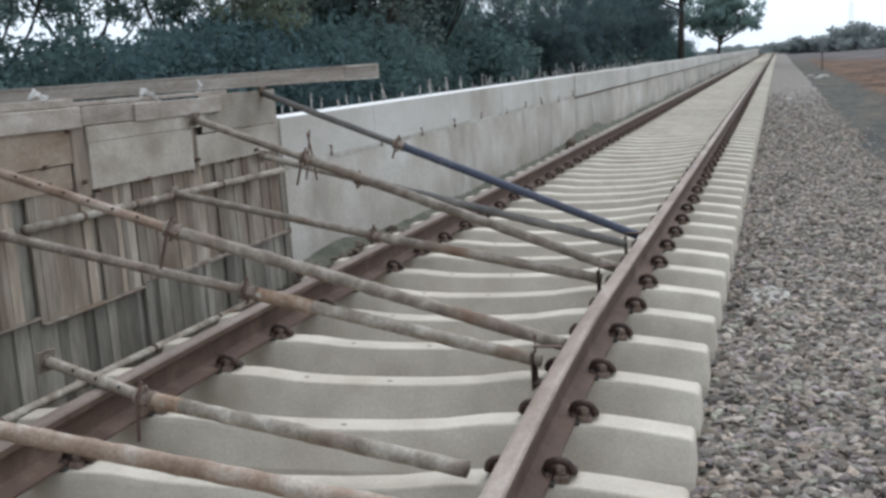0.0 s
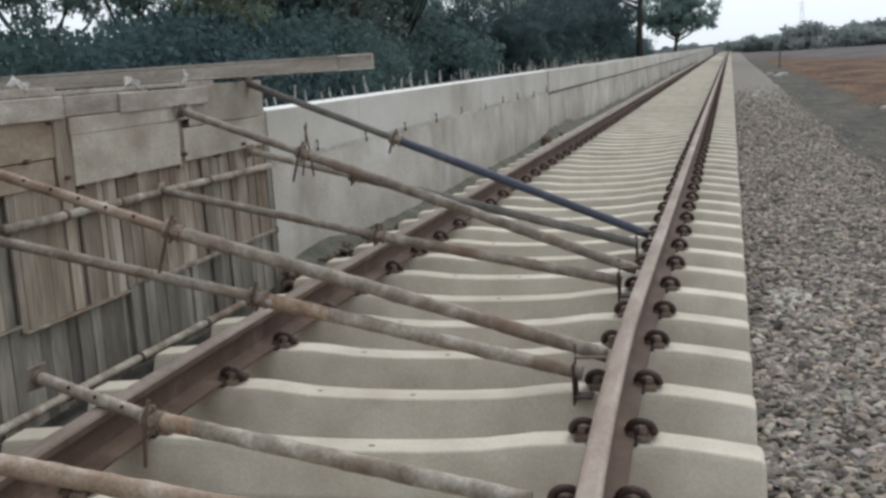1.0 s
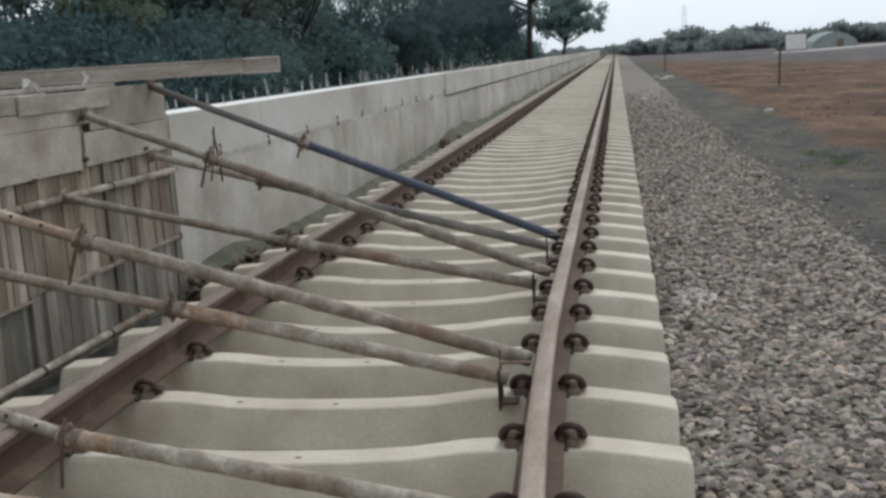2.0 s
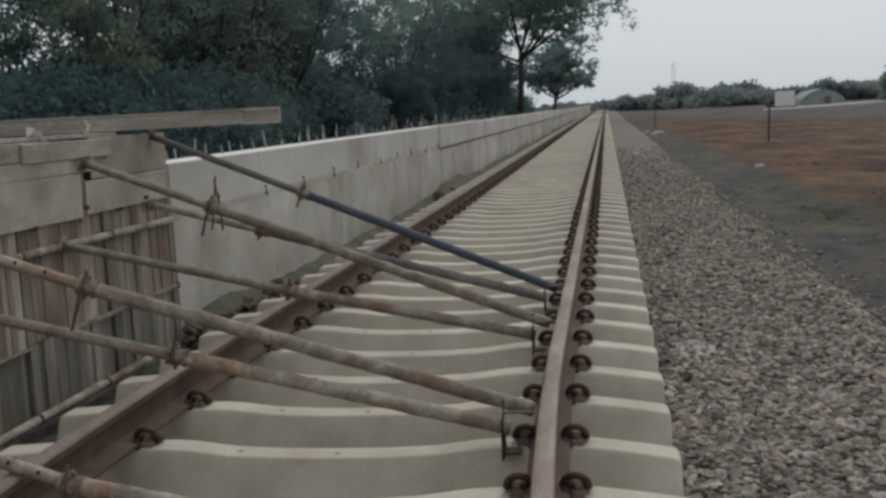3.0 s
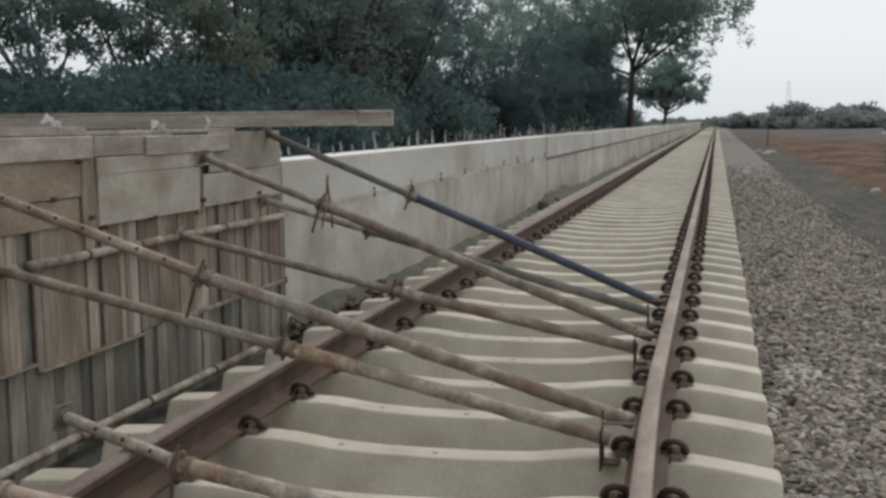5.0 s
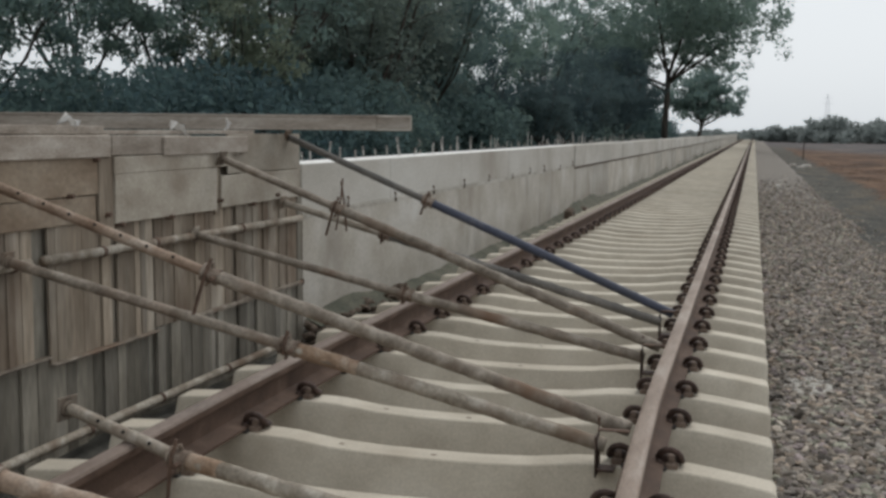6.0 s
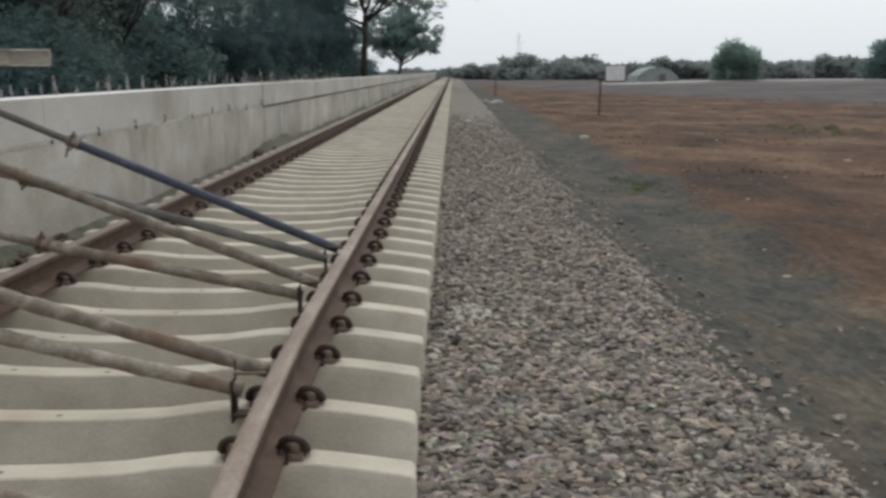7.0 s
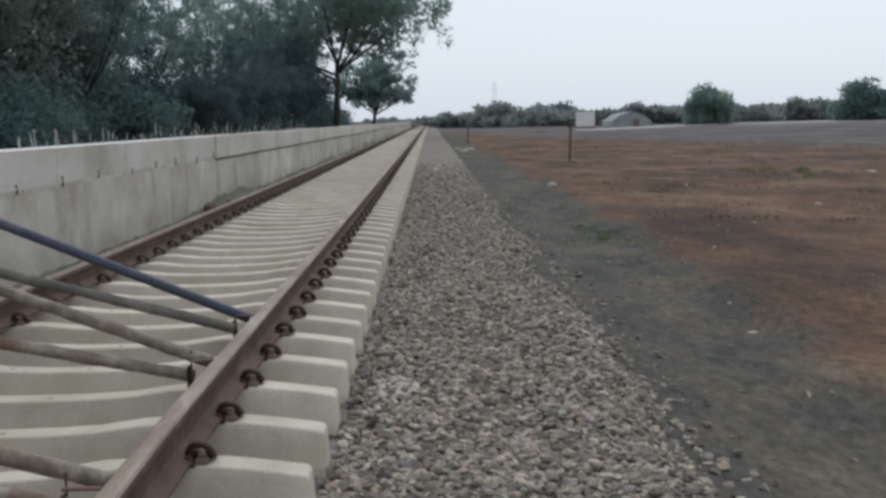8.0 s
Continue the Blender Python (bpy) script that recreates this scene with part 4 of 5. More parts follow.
# ---- props ----
def prop(top, foot, split, upper, lower, label, collar_pin=0.12, holes=True, r_in=0.0225, r_out=0.0285, cross=False, sag=0.0, sleeve=0.0):
    """An adjustable steel prop: thin inner tube with pin holes, thick outer tube, collar with pin. split: where the collar sits, from the top."""
    top, foot = Vector(top), Vector(foot)
    d = foot - top
    n = d.normalized()
    length = d.length
    ob = thing("steel_prop", foot, label, "prop", "props between formwork and rail")
    o = -foot
    mid = top + d * split - Vector((0, 0, sag))
    n, n_low = (mid - top).normalized(), (foot - mid).normalized()
    inner = part("inner_tube", crusty_tube(top + o, mid + n * 0.05 + o, r_in, 0.0018, top.y), upper, ob, smooth=True)
    part("outer_tube", crusty_tube(mid - n_low * 0.02 + o, foot + o, r_out, 0.0013 if lower == M_BLUE else 0.0042, top.y + 7), lower, ob, smooth=True)
    if sleeve:
        part("rusty_sleeve", crusty_tube(mid + n_low * 0.03 + o, mid + n_low * sleeve + o, r_out + 0.0022, 0.0022, top.y + 3), M_ORANGE, ob, "orange-rusted stretch below the collar", True)
    bm = tube(mid - n * 0.04 + o, mid + n * 0.03 + o, r_out + 0.004, sides=16)
    tube(mid - n * 0.046 + o, mid - n * 0.034 + o, r_out + 0.010, bm, 16)
    tube(mid + n * 0.018 + o, mid + n * 0.032 + o, r_out + 0.008, bm, 16)
    side = n.cross(Vector((0, 0, 1))).normalized()
    upv = side.cross(n).normalized()
    # two lugs cast on the collar
    for sgn in (1, -1):
        tube(mid - n * 0.005 + upv * sgn * 0.02 + o, mid - n * 0.012 + upv * sgn * (r_out + 0.024) + side * 0.008 + o, 0.011, bm, 8, 0.007)
    for v in bm.verts:
        v.co += Vector((noise.noise(v.co * 60), noise.noise(v.co * 60 + Vector((9, 0, 0))), noise.noise(v.co * 60 + Vector((0, 9, 0))))) * 0.003
    collar = part("collar", bm, M_COLLAR, ob, "mortar-crusted rusty collar")
    bm = sweep([mid - n * 0.02 + upv * 0.07 + side * 0.02 + o, mid - n * 0.02 + o + side * 0.038, mid - n * 0.015 - upv * collar_pin + side * 0.03 + o], 0.0075, 6)
    sweep([mid + n * 0.02 - side * 0.05 + o, mid + n * 0.02 + side * 0.065 + o], 0.009, 6, bm)
    part("pin", bm, M_IRON, collar, "rusty steel pin")
    if cross:
        for lean_y, off in ((0.05, -0.015), (-0.06, 0.02)):
            c = mid + n * off - side * 0.04 + o
            part("pin", sweep([c + Vector((0.0, lean_y, 0.17)), c, c - Vector((0.01, lean_y * 0.8, 0.13))], 0.006, 6), M_IRON, collar, "thin rusty rod")
    if holes:
        k = top + n * 0.16
        while (mid - k).dot(n) > 0.10:
            for sgn in (1, -1):
                c = k + o + (side * sgn * 0.75 + upv * 0.5).normalized() * (r_in - 0.004) if sgn > 0 else k + o + (side * sgn * 0.6 + upv * 0.7).normalized() * (r_in - 0.004)
                e = (c - k - o).normalized()
                # raised near-black disc paints the dark inside of each hole
                part("pin_hole", tube(c, c + e * 0.0052, 0.0075, None, 8), M_HOLE, inner, "near-black disc painted as a pin hole")
            k = k + n * 0.125
    bm = tube(top + o, top - n * 0.012 + o, 0.03, sides=12)
    box(-0.045, 0.045, -0.045, 0.045, -0.02, -0.012, 0.002, bm, along(top + o, foot + o))
    part("head_plate", bm, M_TUBE, ob, "small steel head plate")
    return ob


prop((FX + 0.03, 7.50, 1.447), (0.79, 7.42, 0.345), 0.388, M_GREYTUBE, M_BLUE, "adjustable steel prop with faded blue outer tube", 0.10, False)
prop((-1.84, 6.42, 1.318), (0.80, 6.30, 0.345), 0.288, M_TUBE, M_TUBE, "rusty adjustable steel prop from the upper formwork", 0.17, False, cross=True)
prop((-1.87, 7.37, 0.993), (0.72, 7.36, 0.300), 0.288, M_TUBE_PALE, M_GREYTUBE, "dull grey steel prop from the formwork's end", 0.06, False)
prop((-1.87, 6.13, 0.882), (0.72, 6.29, 0.284), 0.49, M_TUBE, M_TUBE, "thin rusty steel prop from the waler tube", 0.05, False, sag=0.014)
prop((-1.935, 4.42, 1.262), (0.82, 4.65, 0.335), 0.372, M_TUBE_RUST, M_TUBE, "orange-rusted adjustable steel prop with pin holes", 0.20, sag=0.026)
prop((-1.86, 4.45, 0.912), (0.74, 4.53, 0.298), 0.503, M_TUBE, M_TUBE_PALE, "mortar-crusted adjustable steel prop resting over the rail", 0.03, False, sag=-0.006, sleeve=0.30)
prop((-1.12, 3.80, 0.478), (0.74, 3.36, 0.275), 0.283, M_TUBE_PALE, M_TUBE_PALE, "pale mortar-crusted steel prop lying over the rail", 0.17, sag=0.045, sleeve=0.17)
prop((-1.86, 2.72, 0.790), (0.80, 2.90, 0.318), 0.45, M_TUBE, M_TUBE_RUST, "rusty steel prop close to the ground", 0.05, False)


def foot_bracket(y):
    """A bent plate shoe on the inner rail foot that holds two prop ends."""
    ob = thing("prop_shoe", (0.78, y, SEAT), "dark rusty steel shoe holding prop feet against the rail", "bracket", "prop shoes on the rail")
    bm = box(-0.075, -0.068, -0.03, 0.035, -0.03, 0.13, 0.002)
    part("upright_plate", bm, M_CLIP, ob)
    part("toe_plate", box(-0.066, 0.0, -0.035, 0.035, -0.002, 0.008, 0.002), M_CLIP, ob)
    part("upright_rod", sweep([(-0.07, 0.055, 0.0), (-0.072, 0.056, 0.09), (-0.07, 0.055, 0.19)], 0.007, 6), M_IRON, ob, "thin upright rod")
    part("strap", box(-0.066, 0.055, -0.012, 0.012, 0.15, 0.158, 0.002), M_IRON, ob)
    return ob


for y in (4.50, 6.23, 7.38):
    foot_bracket(y)

# mortar spilt on the ballast, rubble at the wall's foot
def patch_places(n):
    a, r = rng.uniform(0, math.tau, n), np.sqrt(rng.random(n))
    x, y = 1.62 + 0.14 * r * np.cos(a), 7.12 + 0.24 * r * np.sin(a)
    return np.stack([x, y, np.array([ballast_height(p, q) for p, q in zip(x, y)]) + 0.012], 1)


tagged(new("mortar_lumps", scatter_stones("mortar_lumps", 90, patch_places, lambda n: rng.uniform(0.012, 0.026, n), M_SEAM)), "pale lumps of spilt mortar on the ballast", "mortar", kind="stuff")


def rubble_places(n):
    return np.stack([rng.uniform(-1.9, -1.5, n), 7.7 + 2.2 * rng.random(n) ** 1.3, rng.uniform(-0.14, 0.08, n)], 1)


tagged(new("rubble", scatter_stones("rubble", 260, rubble_places, lambda n: rng.uniform(0.02, 0.055, n), M_CLOD)), "dark broken rubble and clods along the wall's foot", "rubble", kind="stuff")

# ---- trees ----
def leaf_cloud(name, centres, radii, per, leaf, seed, mat, flat=0.75):
    """Many small folded leaves gathered in clumps."""
    g = np.random.default_rng(seed)
    c = np.repeat(np.array(centres), per, 0)
    r = np.repeat(np.array(radii), per)
    n = len(c)
    d = g.normal(size=(n, 3))
    d /= np.linalg.norm(d, axis=1)[:, None]
    p = c + d * (r * g.random(n) ** 0.45)[:, None] * np.array([1, 1, flat])
    a = g.normal(size=(n, 3)) + np.array([0, 0, -0.3])
    a /= np.linalg.norm(a, axis=1)[:, None]
    b = np.cross(a, g.normal(size=(n, 3)))
    b /= np.linalg.norm(b, axis=1)[:, None]
    s = (leaf * g.uniform(0.6, 1.4, n))[:, None]
    v = np.stack([p - a * s, p + b * s * 0.45, p + a * s, p - b * s * 0.45], 1).reshape(-1, 3)
    me = bpy.data.meshes.new(name)
    me.vertices.add(n * 4)
    me.vertices.foreach_set("co", v.reshape(-1).astype(np.float32))
    me.loops.add(n * 4)
    me.loops.foreach_set("vertex_index", np.arange(n * 4, dtype=np.int32))
    me.polygons.add(n)
    me.polygons.foreach_set("loop_start", np.arange(0, n * 4, 4, dtype=np.int32))
    me.update(calc_edges=True)
    me.materials.append(mat)
    return me


def tree(label, height, crown_r, trunk_r, fork, seed, clumps, per, leaf, clump_r, mat=None, open_low=0.35, lean=0.0):
    """A trunk that forks into limbs, with leaf clumps round the limbs' outer parts."""
    g = random.Random(seed)
    ob = thing("tree", (0, 0, 0), label, "tree", "trees behind the wall")
    bm = bmesh.new()
    trunk = [Vector((0, 0, -0.3))]
    for k in range(1, 6):
        trunk.append(Vector((lean * fork * k / 5 + g.uniform(-0.1, 0.1), g.uniform(-0.1, 0.1), fork * k / 5)))
    sweep(trunk, [trunk_r * (1.15 - 0.45 * k / 5) for k in range(6)], 9, bm)
    tips = []
    for i in range(9):
        az = i * 2.4 + g.uniform(-0.4, 0.4)
        reach, rise = crown_r * g.uniform(0.45, 0.85), (height - fork) * g.uniform(0.35, 0.92)
        if i == 0:
            reach, rise = crown_r * 0.15, (height - fork) * 0.92
        start = trunk[-1] - Vector((0, 0, g.uniform(0, 0.3) * fork))
        pts = [start]
        for k in range(1, 6):
            f = k / 5
            pts.append(start + Vector((math.cos(az) * reach * f ** 0.8, math.sin(az) * reach * f ** 0.8, rise * f)) + Vector([g.uniform(-0.25, 0.25) for _ in "xyz"]) * f)
        sweep(pts, [trunk_r * 0.5 * (1 - 0.85 * k / 5) for k in range(6)], 6, bm)
        tips += pts[2:]
        for j in range(3):
            a = pts[g.choice((2, 3, 4))]
            e = a + Vector((g.uniform(-1, 1), g.uniform(-1, 1), g.uniform(-0.1, 0.8))) * crown_r * 0.35
            sweep([a, (a + e) / 2 + Vector((0, 0, 0.1)), e], [trunk_r * 0.14, trunk_r * 0.09, trunk_r * 0.03], 5, bm)
            tips.append(e)
    part("trunk", bm, M_BARK, ob, "dark rough trunk with spreading limbs", True)
    centres, radii = [], []
    while len(centres) < clumps:
        t = g.choice(tips)
        p = t + Vector((g.gauss(0, 0.16), g.gauss(0, 0.16), g.gauss(0, 0.10))) * crown_r
        if p.z < fork * open_low or math.hypot(p.x, p.y) > crown_r * 0.97:
            continue
        centres.append(p[:])
        radii.append(clump_r * g.uniform(0.6, 1.35))
    part("crown", leaf_cloud("crown", centres, radii, per, leaf, seed, mat or M_LEAF), None, ob, "dense crown of small dark green leaves")
    return ob


def bush(label, w, h, seed, clumps, per, leaf, mat=None):
    g = random.Random(seed)
    ob = thing("bush", (0, 0, 0), label, "bush", "bushes behind the wall")
    centres, radii = [], []
    for _ in range(clumps):
        a, r = g.uniform(0, math.tau), w * math.sqrt(g.random())
        centres.append((math.cos(a) * r, math.sin(a) * r, h * (0.1 + 0.75 * g.random() * (1 - 0.5 * (r / w) ** 2))))
        radii.append(g.uniform(0.18, 0.32) * h)
    part("stems", sweep([(0, 0, -0.2), (0.05, 0.02, h * 0.3), (0.1, 0.1, h * 0.6)], [0.07, 0.05, 0.02], 6), M_BARK, ob)
    part("leaves", leaf_cloud("leaves", centres, radii, per, leaf, seed, mat or M_LEAF), None, ob)
    return ob


GREEN = "tall dark green tree with a dense leafy crown"
kinds = [tree("broad olive green tree with a dense crown", 10.5, 4.2, 0.17, 2.2, 11, 150, 110, 0.086, 0.70, M_LEAF_OLIVE, open_low=0.1),
         tree(GREEN, 12.5, 4.4, 0.19, 2.6, 12, 105, 95, 0.095, 0.72, open_low=0.1),
         tree("slender tree with sparse dark foliage", 12.0, 3.4, 0.14, 3.4, 13, 130, 42, 0.095, 0.40, open_low=0.4),
         tree(GREEN, 9.0, 3.8, 0.16, 1.8, 14, 125, 105, 0.100, 0.75, M_THICKET, open_low=0.1),
         tree("light greyish green tree with a loose crown", 7.5, 2.6, 0.10, 2.4, 15, 90, 70, 0.075, 0.46, M_LEAF_PALE, open_low=0.5),
         tree("open tree with gaps of sky in its thin crown", 9.5, 3.8, 0.08, 2.6, 16, 175, 60, 0.075, 0.42, open_low=0.6)]
shrub = [bush("dense dark green bush behind the wall", 2.2, 3.4, 21, 46, 95, 0.10, M_UNDER_SHADED), bush("dense dark green bush behind the wall", 1.8, 2.6, 22, 40, 95, 0.09, M_LEAF)]
g = random.Random(5)
# kind, x, y, size: a thin row at the near end, broad trees behind it, a dark thicket towards the big tree
grove = [(5, -15.7, 21.6, 1.0), (5, -15.2, 24.4, 1.0), (5, -13.8, 26.5, 1.0), (4, -12.0, 26.6, 0.8), (2, -11.6, 28.5, 1.0), (0, -13.2, 35.2, 1.0), (0, -11.4, 35.0, 1.05), (0, -12.4, 41.5, 1.1)]
grove += [(5, -11.0, 42.5, 1.2), (2, -13.4, 52.0, 1.0), (5, -12.2, 56.0, 1.2), (3, -10.6, 49.0, 0.58), (3, -8.9, 53.0, 0.55), (3, -8.6, 58.5, 0.62), (3, -8.4, 65.0, 0.68), (3, -7.9, 71.0, 0.74), (3, -7.6, 77.0, 0.78), (3, -8.4, 83.0, 0.86),
          (2, -12.5, 72.0, 1.2), (5, -13.0, 80.0, 1.4), (2, -11.5, 86.0, 1.2), (5, -10.5, 94.0, 1.4), (3, -9.6, 99.0, 0.85), (3, -10.2, 108.0, 0.85), (3, -12.5, 116.0, 0.9), (5, -19.5, 19.0, 1.0), (1, -17.0, 46.0, 0.75)]
used = set()
for k, x, y, size in grove:
    m = pose(x, y, -0.05, 0, 0, g.uniform(0, 360)) @ Matrix.Scale(size, 4)
    if k in used:
        c = copy_thing(kinds[k], m)
        c.scale = m.to_scale()
    else:
        kinds[k].matrix_world = m
        used.add(k)
used = set()
for i in range(84):
    f = (i / 83) ** 1.12
    y = 11 + 89 * f + g.uniform(-0.8, 0.8)
    x = -14.2 + 5.4 * f + (0, -2.6, -5.0)[i % 3] + g.uniform(-0.7, 0.7)
    k = i % 2
    m = pose(x, y, -0.05, 0, 0, g.uniform(0, 360)) @ Matrix.Scale(g.uniform(0.95, 1.25) if y < 34 else g.uniform(1.1, 1.5), 4)
    if k in used:
        c = copy_thing(shrub[k], m)
        c.scale = m.to_scale()
    else:
        shrub[k].matrix_world = m
        used.add(k)

for x, y, sc in ((-11.2, 20.5, 0.9), (-10.9, 23.0, 1.0), (-10.6, 25.3, 0.95), (-10.4, 28.0, 1.0), (-10.6, 31.0, 1.05), (-9.0, 97, 1.3), (-10.0, 103, 1.4), (-8.6, 108, 1.1), (-11.0, 95, 1.3), (-9.4, 113, 1.4)):
    c = copy_thing(shrub[0], pose(x, y, -0.05, 0, 0, y * 31))
    c.scale = (sc, sc, sc)
big = tree("large spreading tree with an open crown beside the line", 18.5, 12.5, 0.27, 6.8, 37, 1000, 36, 0.17, 0.70, open_low=1.0, lean=0.04)
big.matrix_world = pose(-6.0, 92, -0.1, 0, 0, 15)
small = tree("round-crowned tree standing further along the line", 9.6, 6.2, 0.24, 3.0, 32, 210, 36, 0.25, 0.80, open_low=1.15, lean=0.15)
small.matrix_world = pose(-5.4, 138, -0.1, 0, 0, 10)

# slack cable strung through the near trees
cable = [(-20.5 + 9.6 * f, 15.0 + 8.6 * f, 2.42 - 0.5 * f * (1 - f)) for f in (k / 16 for k in range(17))]
tagged(new("cable", finish("cable", sweep(cable, 0.008, 6), M_REBAR, True)), "thin pale slack cable strung between the trees", "cable")

# pale concrete stump behind the wall
stump = tagged(new("concrete_stump", finish("concrete_stump", box(-0.13, 0.12, -0.1, 0.1, -0.2, 1.22, 0.03, jitter=0.02), M_WALL)), "pale square concrete stump before the bushes", "post")
stump.location = (-10.0, 36.6, 0)

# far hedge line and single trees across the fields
far_bush = bush("hazy green bush on the far field edge", 4.5, 3.4, 41, 46, 60, 0.30, M_LEAF_HAZED)
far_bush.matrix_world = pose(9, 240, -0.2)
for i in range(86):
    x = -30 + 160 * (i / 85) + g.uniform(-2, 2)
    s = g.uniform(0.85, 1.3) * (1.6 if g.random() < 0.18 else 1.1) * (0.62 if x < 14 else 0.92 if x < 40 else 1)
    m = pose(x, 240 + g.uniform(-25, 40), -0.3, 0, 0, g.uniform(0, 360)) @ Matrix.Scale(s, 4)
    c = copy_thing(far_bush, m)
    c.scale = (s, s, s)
round_tree = bush("round dark green tree on the far field", 2.5, 5.8, 42, 80, 130, 0.24)
round_tree.matrix_world = pose(39.0, 146, -0.3)
second = copy_thing(round_tree, pose(60.5, 148, -0.3, 0, 0, 70))
second.scale = (1.25, 1.25, 1.05)
tagged(second, "broad dark green tree at the far field edge")

# earth bund with a pale track on top
bm = bmesh.new()
rows = []
for i in range(40):
    x = 19 + i * 4.0
    z = -0.38 + min(1, i / 5) * (0.48 + 0.06 * noise.noise(Vector((x * 0.1, 0, 0))))
    rows.append([bm.verts.new((x, y, zz)) for y, zz in ((136, -0.4), (142, z - 0.05), (143, z), (150, z), (153, -0.4))])
for a, b in zip(rows, rows[1:]):
    for k in range(4):
        f = bm.faces.new((a[k], a[k + 1], b[k + 1], b[k]))
        f.material_index = 1 if k in (1, 2) else 0
M_BUND = material("grey_bund_soil", [(0.3, (0.07, 0.068, 0.07)), (0.7, (0.14, 0.125, 0.12))], 0.4, fine=3, bump=0)
M_PALE = material("pale_track_soil", [(0.3, (0.30, 0.28, 0.26)), (0.7, (0.42, 0.40, 0.37))], 0.4, fine=3, bump=0)
tagged(new("earth_bund", finish("earth_bund", bm, [M_BUND, M_PALE])), "low grey earth bund with a pale track along the field", "bund", kind="structure")

# pale polythene field shed
shed = thing("field_shed", (32.3, 166, -0.3), "pale low tunnel shed across the fields", "shed")
bm = bmesh.new()
prof = [(-3.2, 0), (-3.0, 0.9), (-1.6, 1.9), (0, 2.25), (1.6, 1.9), (3.0, 0.9), (3.2, 0)]
ra, rb = [bm.verts.new((x, 0, z)) for x, z in prof], [bm.verts.new((x, 9, z)) for x, z in prof]
for k in range(6):
    bm.faces.new((ra[k], ra[k + 1], rb[k + 1], rb[k]))
bm.faces.new(ra)
bm.faces.new(rb[::-1])
M_POLY = material("pale_polythene", [(0.3, (0.20, 0.23, 0.22)), (0.7, (0.34, 0.37, 0.355))], 0.6, fine=4, bump=0)
cover = part("cover", bm, M_POLY, shed)
part("door", box(0.2, 1.2, -0.06, -0.01, 0, 1.2), M_BOARD_LOW, cover, "dark doorway panel")

# lattice mast far away
mast = thing("lattice_mast", (46, 745, -0.3), "faint grey lattice power mast on the horizon", "mast")
# far-off haze is painted into this pale steel colour
M_HAZY = material("hazy_steel", [(0.3, (0.66, 0.68, 0.70)), (0.7, (0.74, 0.76, 0.78))], 0.2, fine=2, bump=0)
corner = [(-1, -1), (1, -1), (1, 1), (-1, 1)]
for cx, cy in corner:
    part("leg", tube((cx * 2.2, cy * 2.2, 0), (cx * 0.4, cy * 0.4, 27), 0.09, sides=6), M_HAZY, mast)
for lvl in range(9):
    z0, z1 = lvl * 3.0, lvl * 3.0 + 3.0
    w0, w1 = 2.2 - 1.8 * z0 / 27, 2.2 - 1.8 * z1 / 27
    part("brace", tube((-w0, -w0, z0), (w1, -w1, z1), 0.05, sides=5), M_HAZY, mast)
    part("brace", tube((w0, -w0, z0), (-w1, -w1, z1), 0.05, sides=5), M_HAZY, mast)
for z, w in ((21, 3.4), (24.5, 2.8)):
    part("cross_arm", tube((-w, 0, z), (w, 0, z), 0.08, sides=6), M_HAZY, mast)

# sign board on a post, bare post further off
M_POST = material("dark_post", [(0.3, (0.035, 0.03, 0.028)), (0.7, (0.08, 0.065, 0.055))], 9, fine=60, bump=0.2)
M_SIGN = material("sign_white", [(0.3, (0.62, 0.62, 0.61)), (0.7, (0.76, 0.76, 0.75))], 4, fine=40, fine_mix=0.05, bump=0)
sign = thing("sign_board", (7.09, 42.3, -0.28), "blank white sign board on a dark leaning post", "sign")
part("post", tube((-0.03, 0, -0.2), (0.02, 0, 1.36), 0.035, sides=10), M_POST, sign)
part("arm", tube((0.02, 0, 1.36), (0.62, -0.02, 1.40), 0.022, sides=8), M_POST, sign)
part("cap", box(-0.12, 0.14, -0.03, 0.03, 1.34, 1.43, 0.004), M_POST, sign)
panel = part("panel", box(0.21, 0.93, -0.045, -0.02, 1.34, 1.90, 0.006), M_SIGN, sign, "blank white panel")
part("frame", box(0.19, 0.95, -0.02, 0.0, 1.30, 1.93, 0.004), M_POST, panel, "dark backing frame")
post = thing("marker_post", (4.4, 76, -0.27), "thin dark post in the field", "post")
part("post", tube((0, 0, -0.2), (0.03, 0, 1.3), 0.035, sides=8), M_POST, post)


def block(place, size, label, mat=None, group="pale blocks on the field"):
    bm = bmesh.new()
    bmesh.ops.create_icosphere(bm, subdivisions=2, radius=1)
    for v in bm.verts:
        v.co = Vector([math.copysign(abs(c) ** 0.7, c) for c in v.co]) * (1 + 0.2 * noise.noise(v.co * 1.7 + Vector(place)))
        v.co.x, v.co.y, v.co.z = v.co.x * size[0], v.co.y * size[1], v.co.z * size[2]
    ob = tagged(new("rubble_block", finish("rubble_block", bm, mat or M_WALL)), label, "stone", group)
    ob.location = place


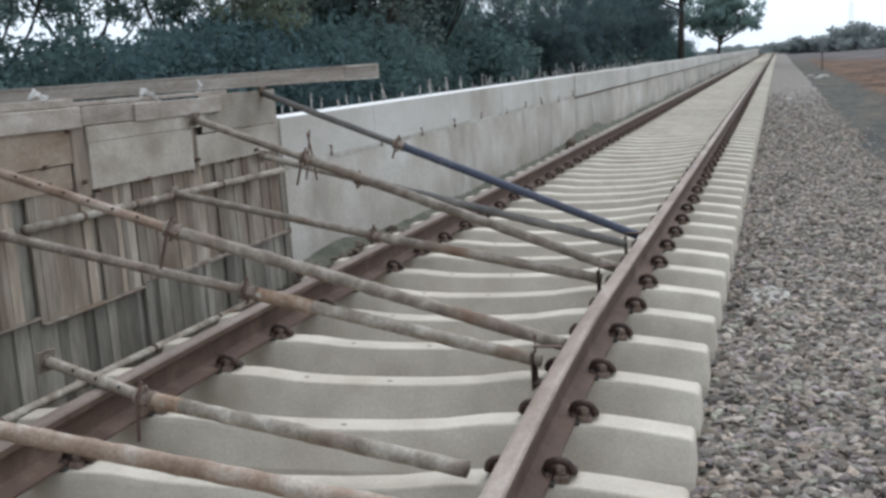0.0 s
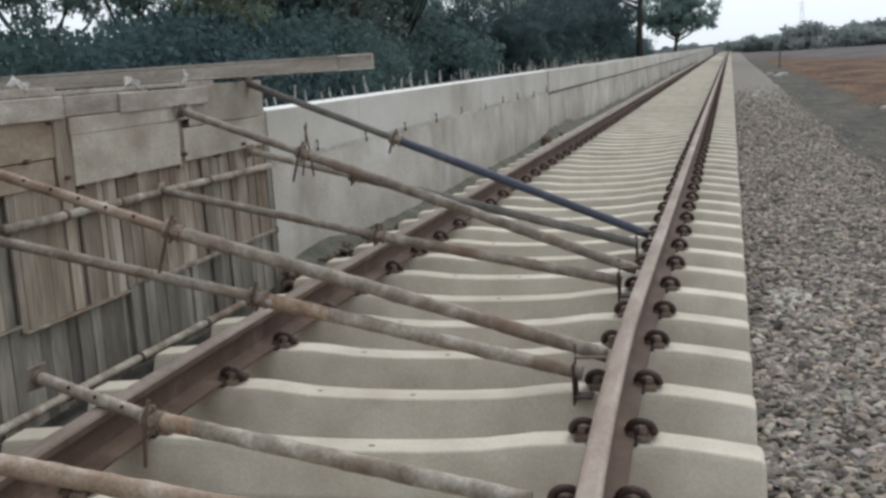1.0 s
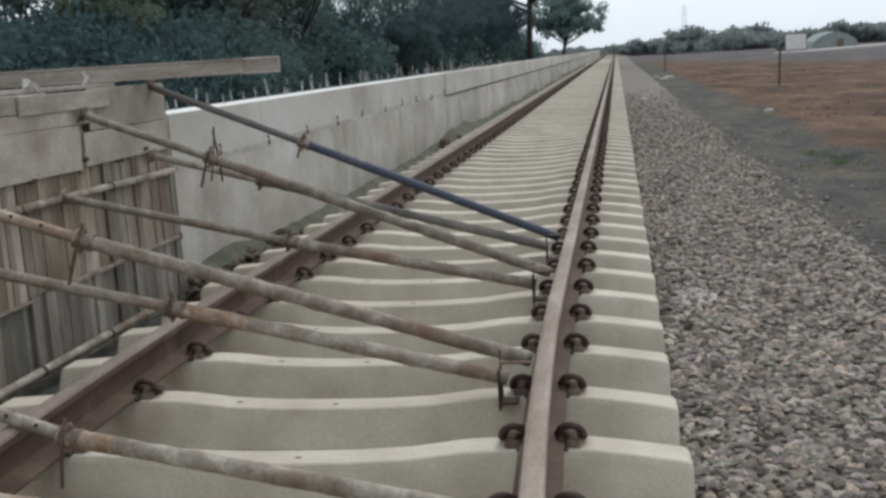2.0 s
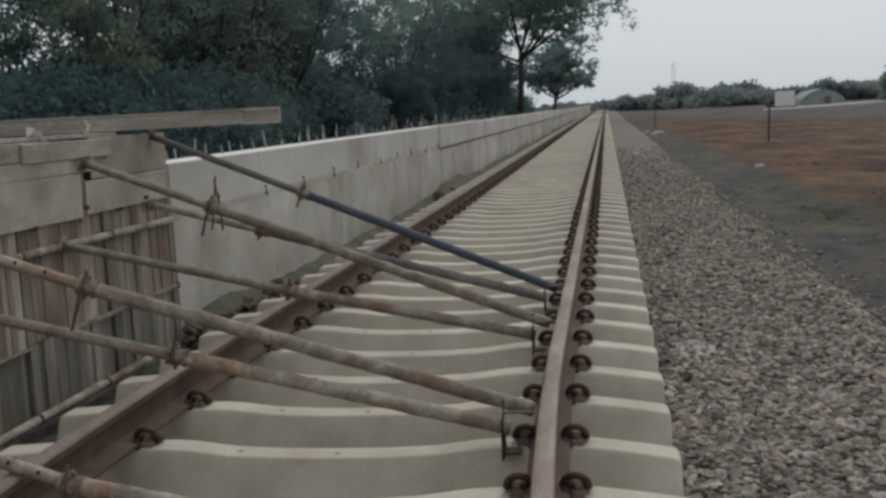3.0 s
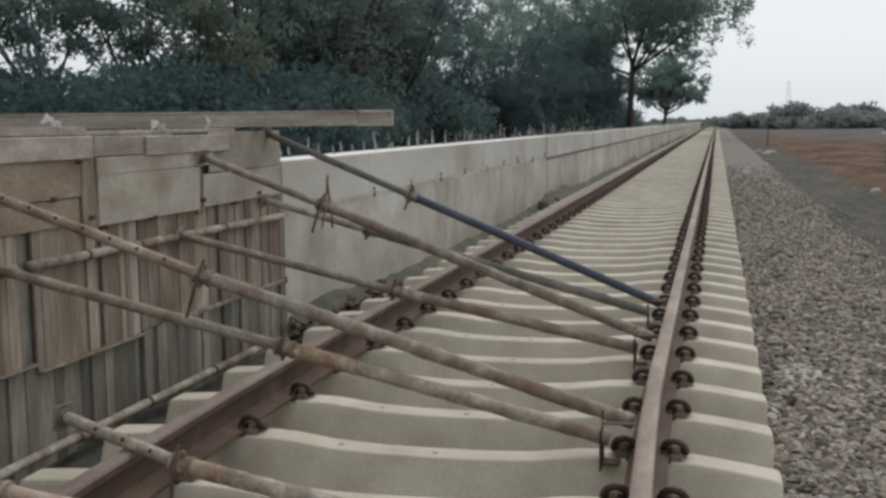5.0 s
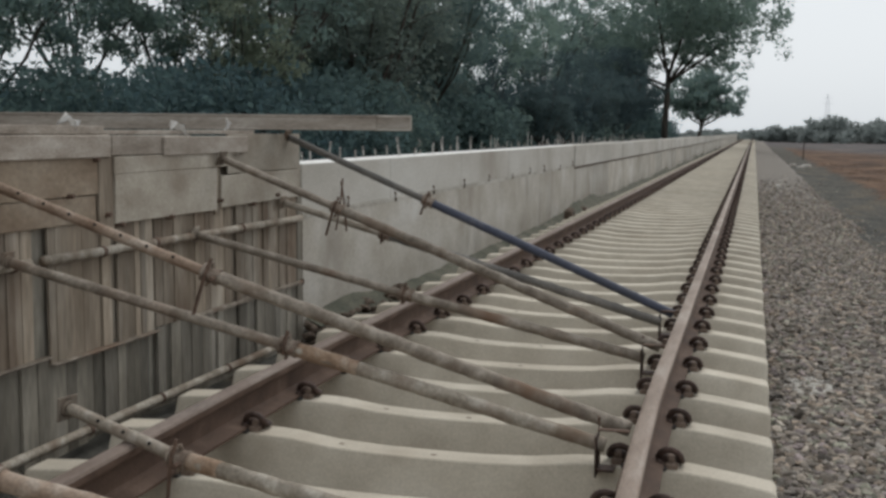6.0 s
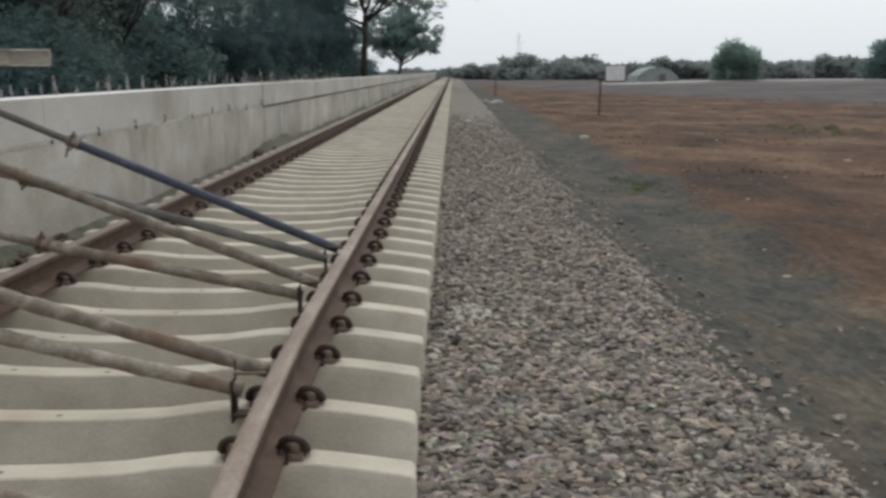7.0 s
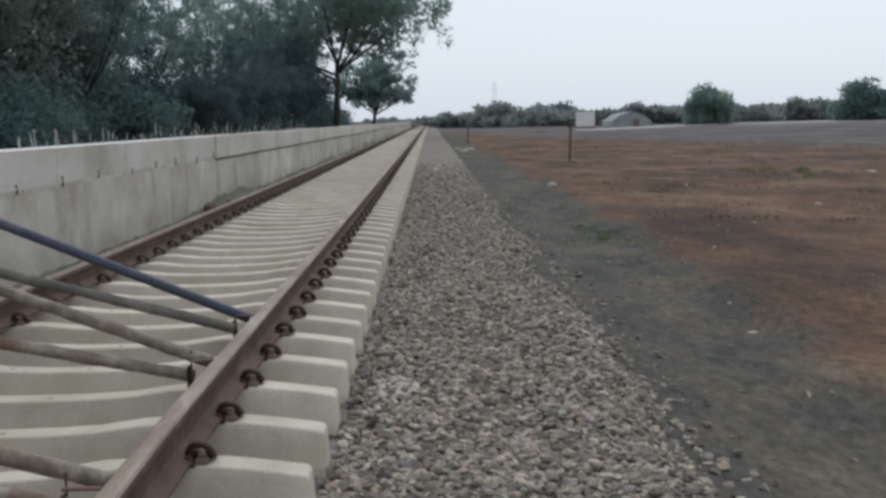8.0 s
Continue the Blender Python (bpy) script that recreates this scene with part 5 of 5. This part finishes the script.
block((4.75, 27.6, -0.20), (0.11, 0.08, 0.07), "pale broken concrete block on the soil edge")
for x, y, s in ((3.55, 58, 0.2), (3.9, 60, 0.28), (3.3, 61, 0.18), (11.6, 22.5, 0.08), (13.5, 30, 0.12), (8.6, 20.2, 0.06), (1.95, 33, 0.09), (2.1, 36, 0.07), (4.3, 9.6, 0.04)):
    block((x, y, (ground_height(x, y) if x > 2.9 else -0.02) + s * 0.15), (s, s * 0.7, s * 0.4), "pale broken concrete lump on the soil")

block((-1.74, 18.8, 0.06), (0.10, 0.15, 0.15), "dark brown clod against the wall's foot", M_CLOD, "clods at the wall's foot")
block((-1.76, 20.6, 0.02), (0.09, 0.12, 0.09), "dark brown clod against the wall's foot", M_CLOD, "clods at the wall's foot")

# weeds on the field
centres = [(11.4 + g.gauss(0, 0.7), 30.5 + g.gauss(0, 1.0), -0.22 + g.random() * 0.12) for _ in range(22)]
tagged(new("weeds", leaf_cloud("weeds", centres, [0.2] * 22, 20, 0.032, 77, M_GRASS, 0.35)), "low green weeds on the red soil", "weeds", kind="stuff")

centres = [(4.1 + g.gauss(0, 0.22), 16.6 + g.gauss(0, 0.7), ground_height(4.1, 16.6) + 0.02) for _ in range(16)]
tagged(new("weeds", leaf_cloud("weeds", centres, [g.uniform(0.12, 0.26) for _ in centres], 16, 0.022, 79, M_GRASS, 0.18)), "sparse low green weeds on the grey soil strip", "weeds", kind="stuff")

# dry brown tufts over the fallow part of the field
M_DRY = leaf_material("dry_grass", (0.075, 0.052, 0.036), (0.170, 0.125, 0.080))
centres = []
while len(centres) < 300:
    x, y = 5.2 + 22 * g.random() ** 1.2, 9 + 60 * g.random()
    if fbm(x, y, 0.25, 21.0) > 0.05:
        centres.append((x, y, ground_height(x, y) + 0.02))
tagged(new("dry_tufts", leaf_cloud("dry_tufts", centres, [g.uniform(0.2, 0.6) for _ in centres], 22, 0.028, 78, M_DRY, 0.15)), "low dry brown tufts scattered over the red soil", "dry grass", kind="stuff")


def rear_places(n):
    x = rng.uniform(1.39, 3.12, n)
    y = 1.25 - 6.5 * rng.random(n) ** 1.6
    z = np.array([ballast_height(a, b) for a, b in zip(x, y)])
    return np.stack([x, y, z + rng.uniform(-0.004, 0.018, n)], 1)


tagged(new("ballast_stones", scatter_stones("ballast_stones", 7000, rear_places, lambda n: rng.uniform(0.014, 0.031, n), M_STONE)),
       "loose angular grey and brown ballast stones", "ballast", kind="stuff")
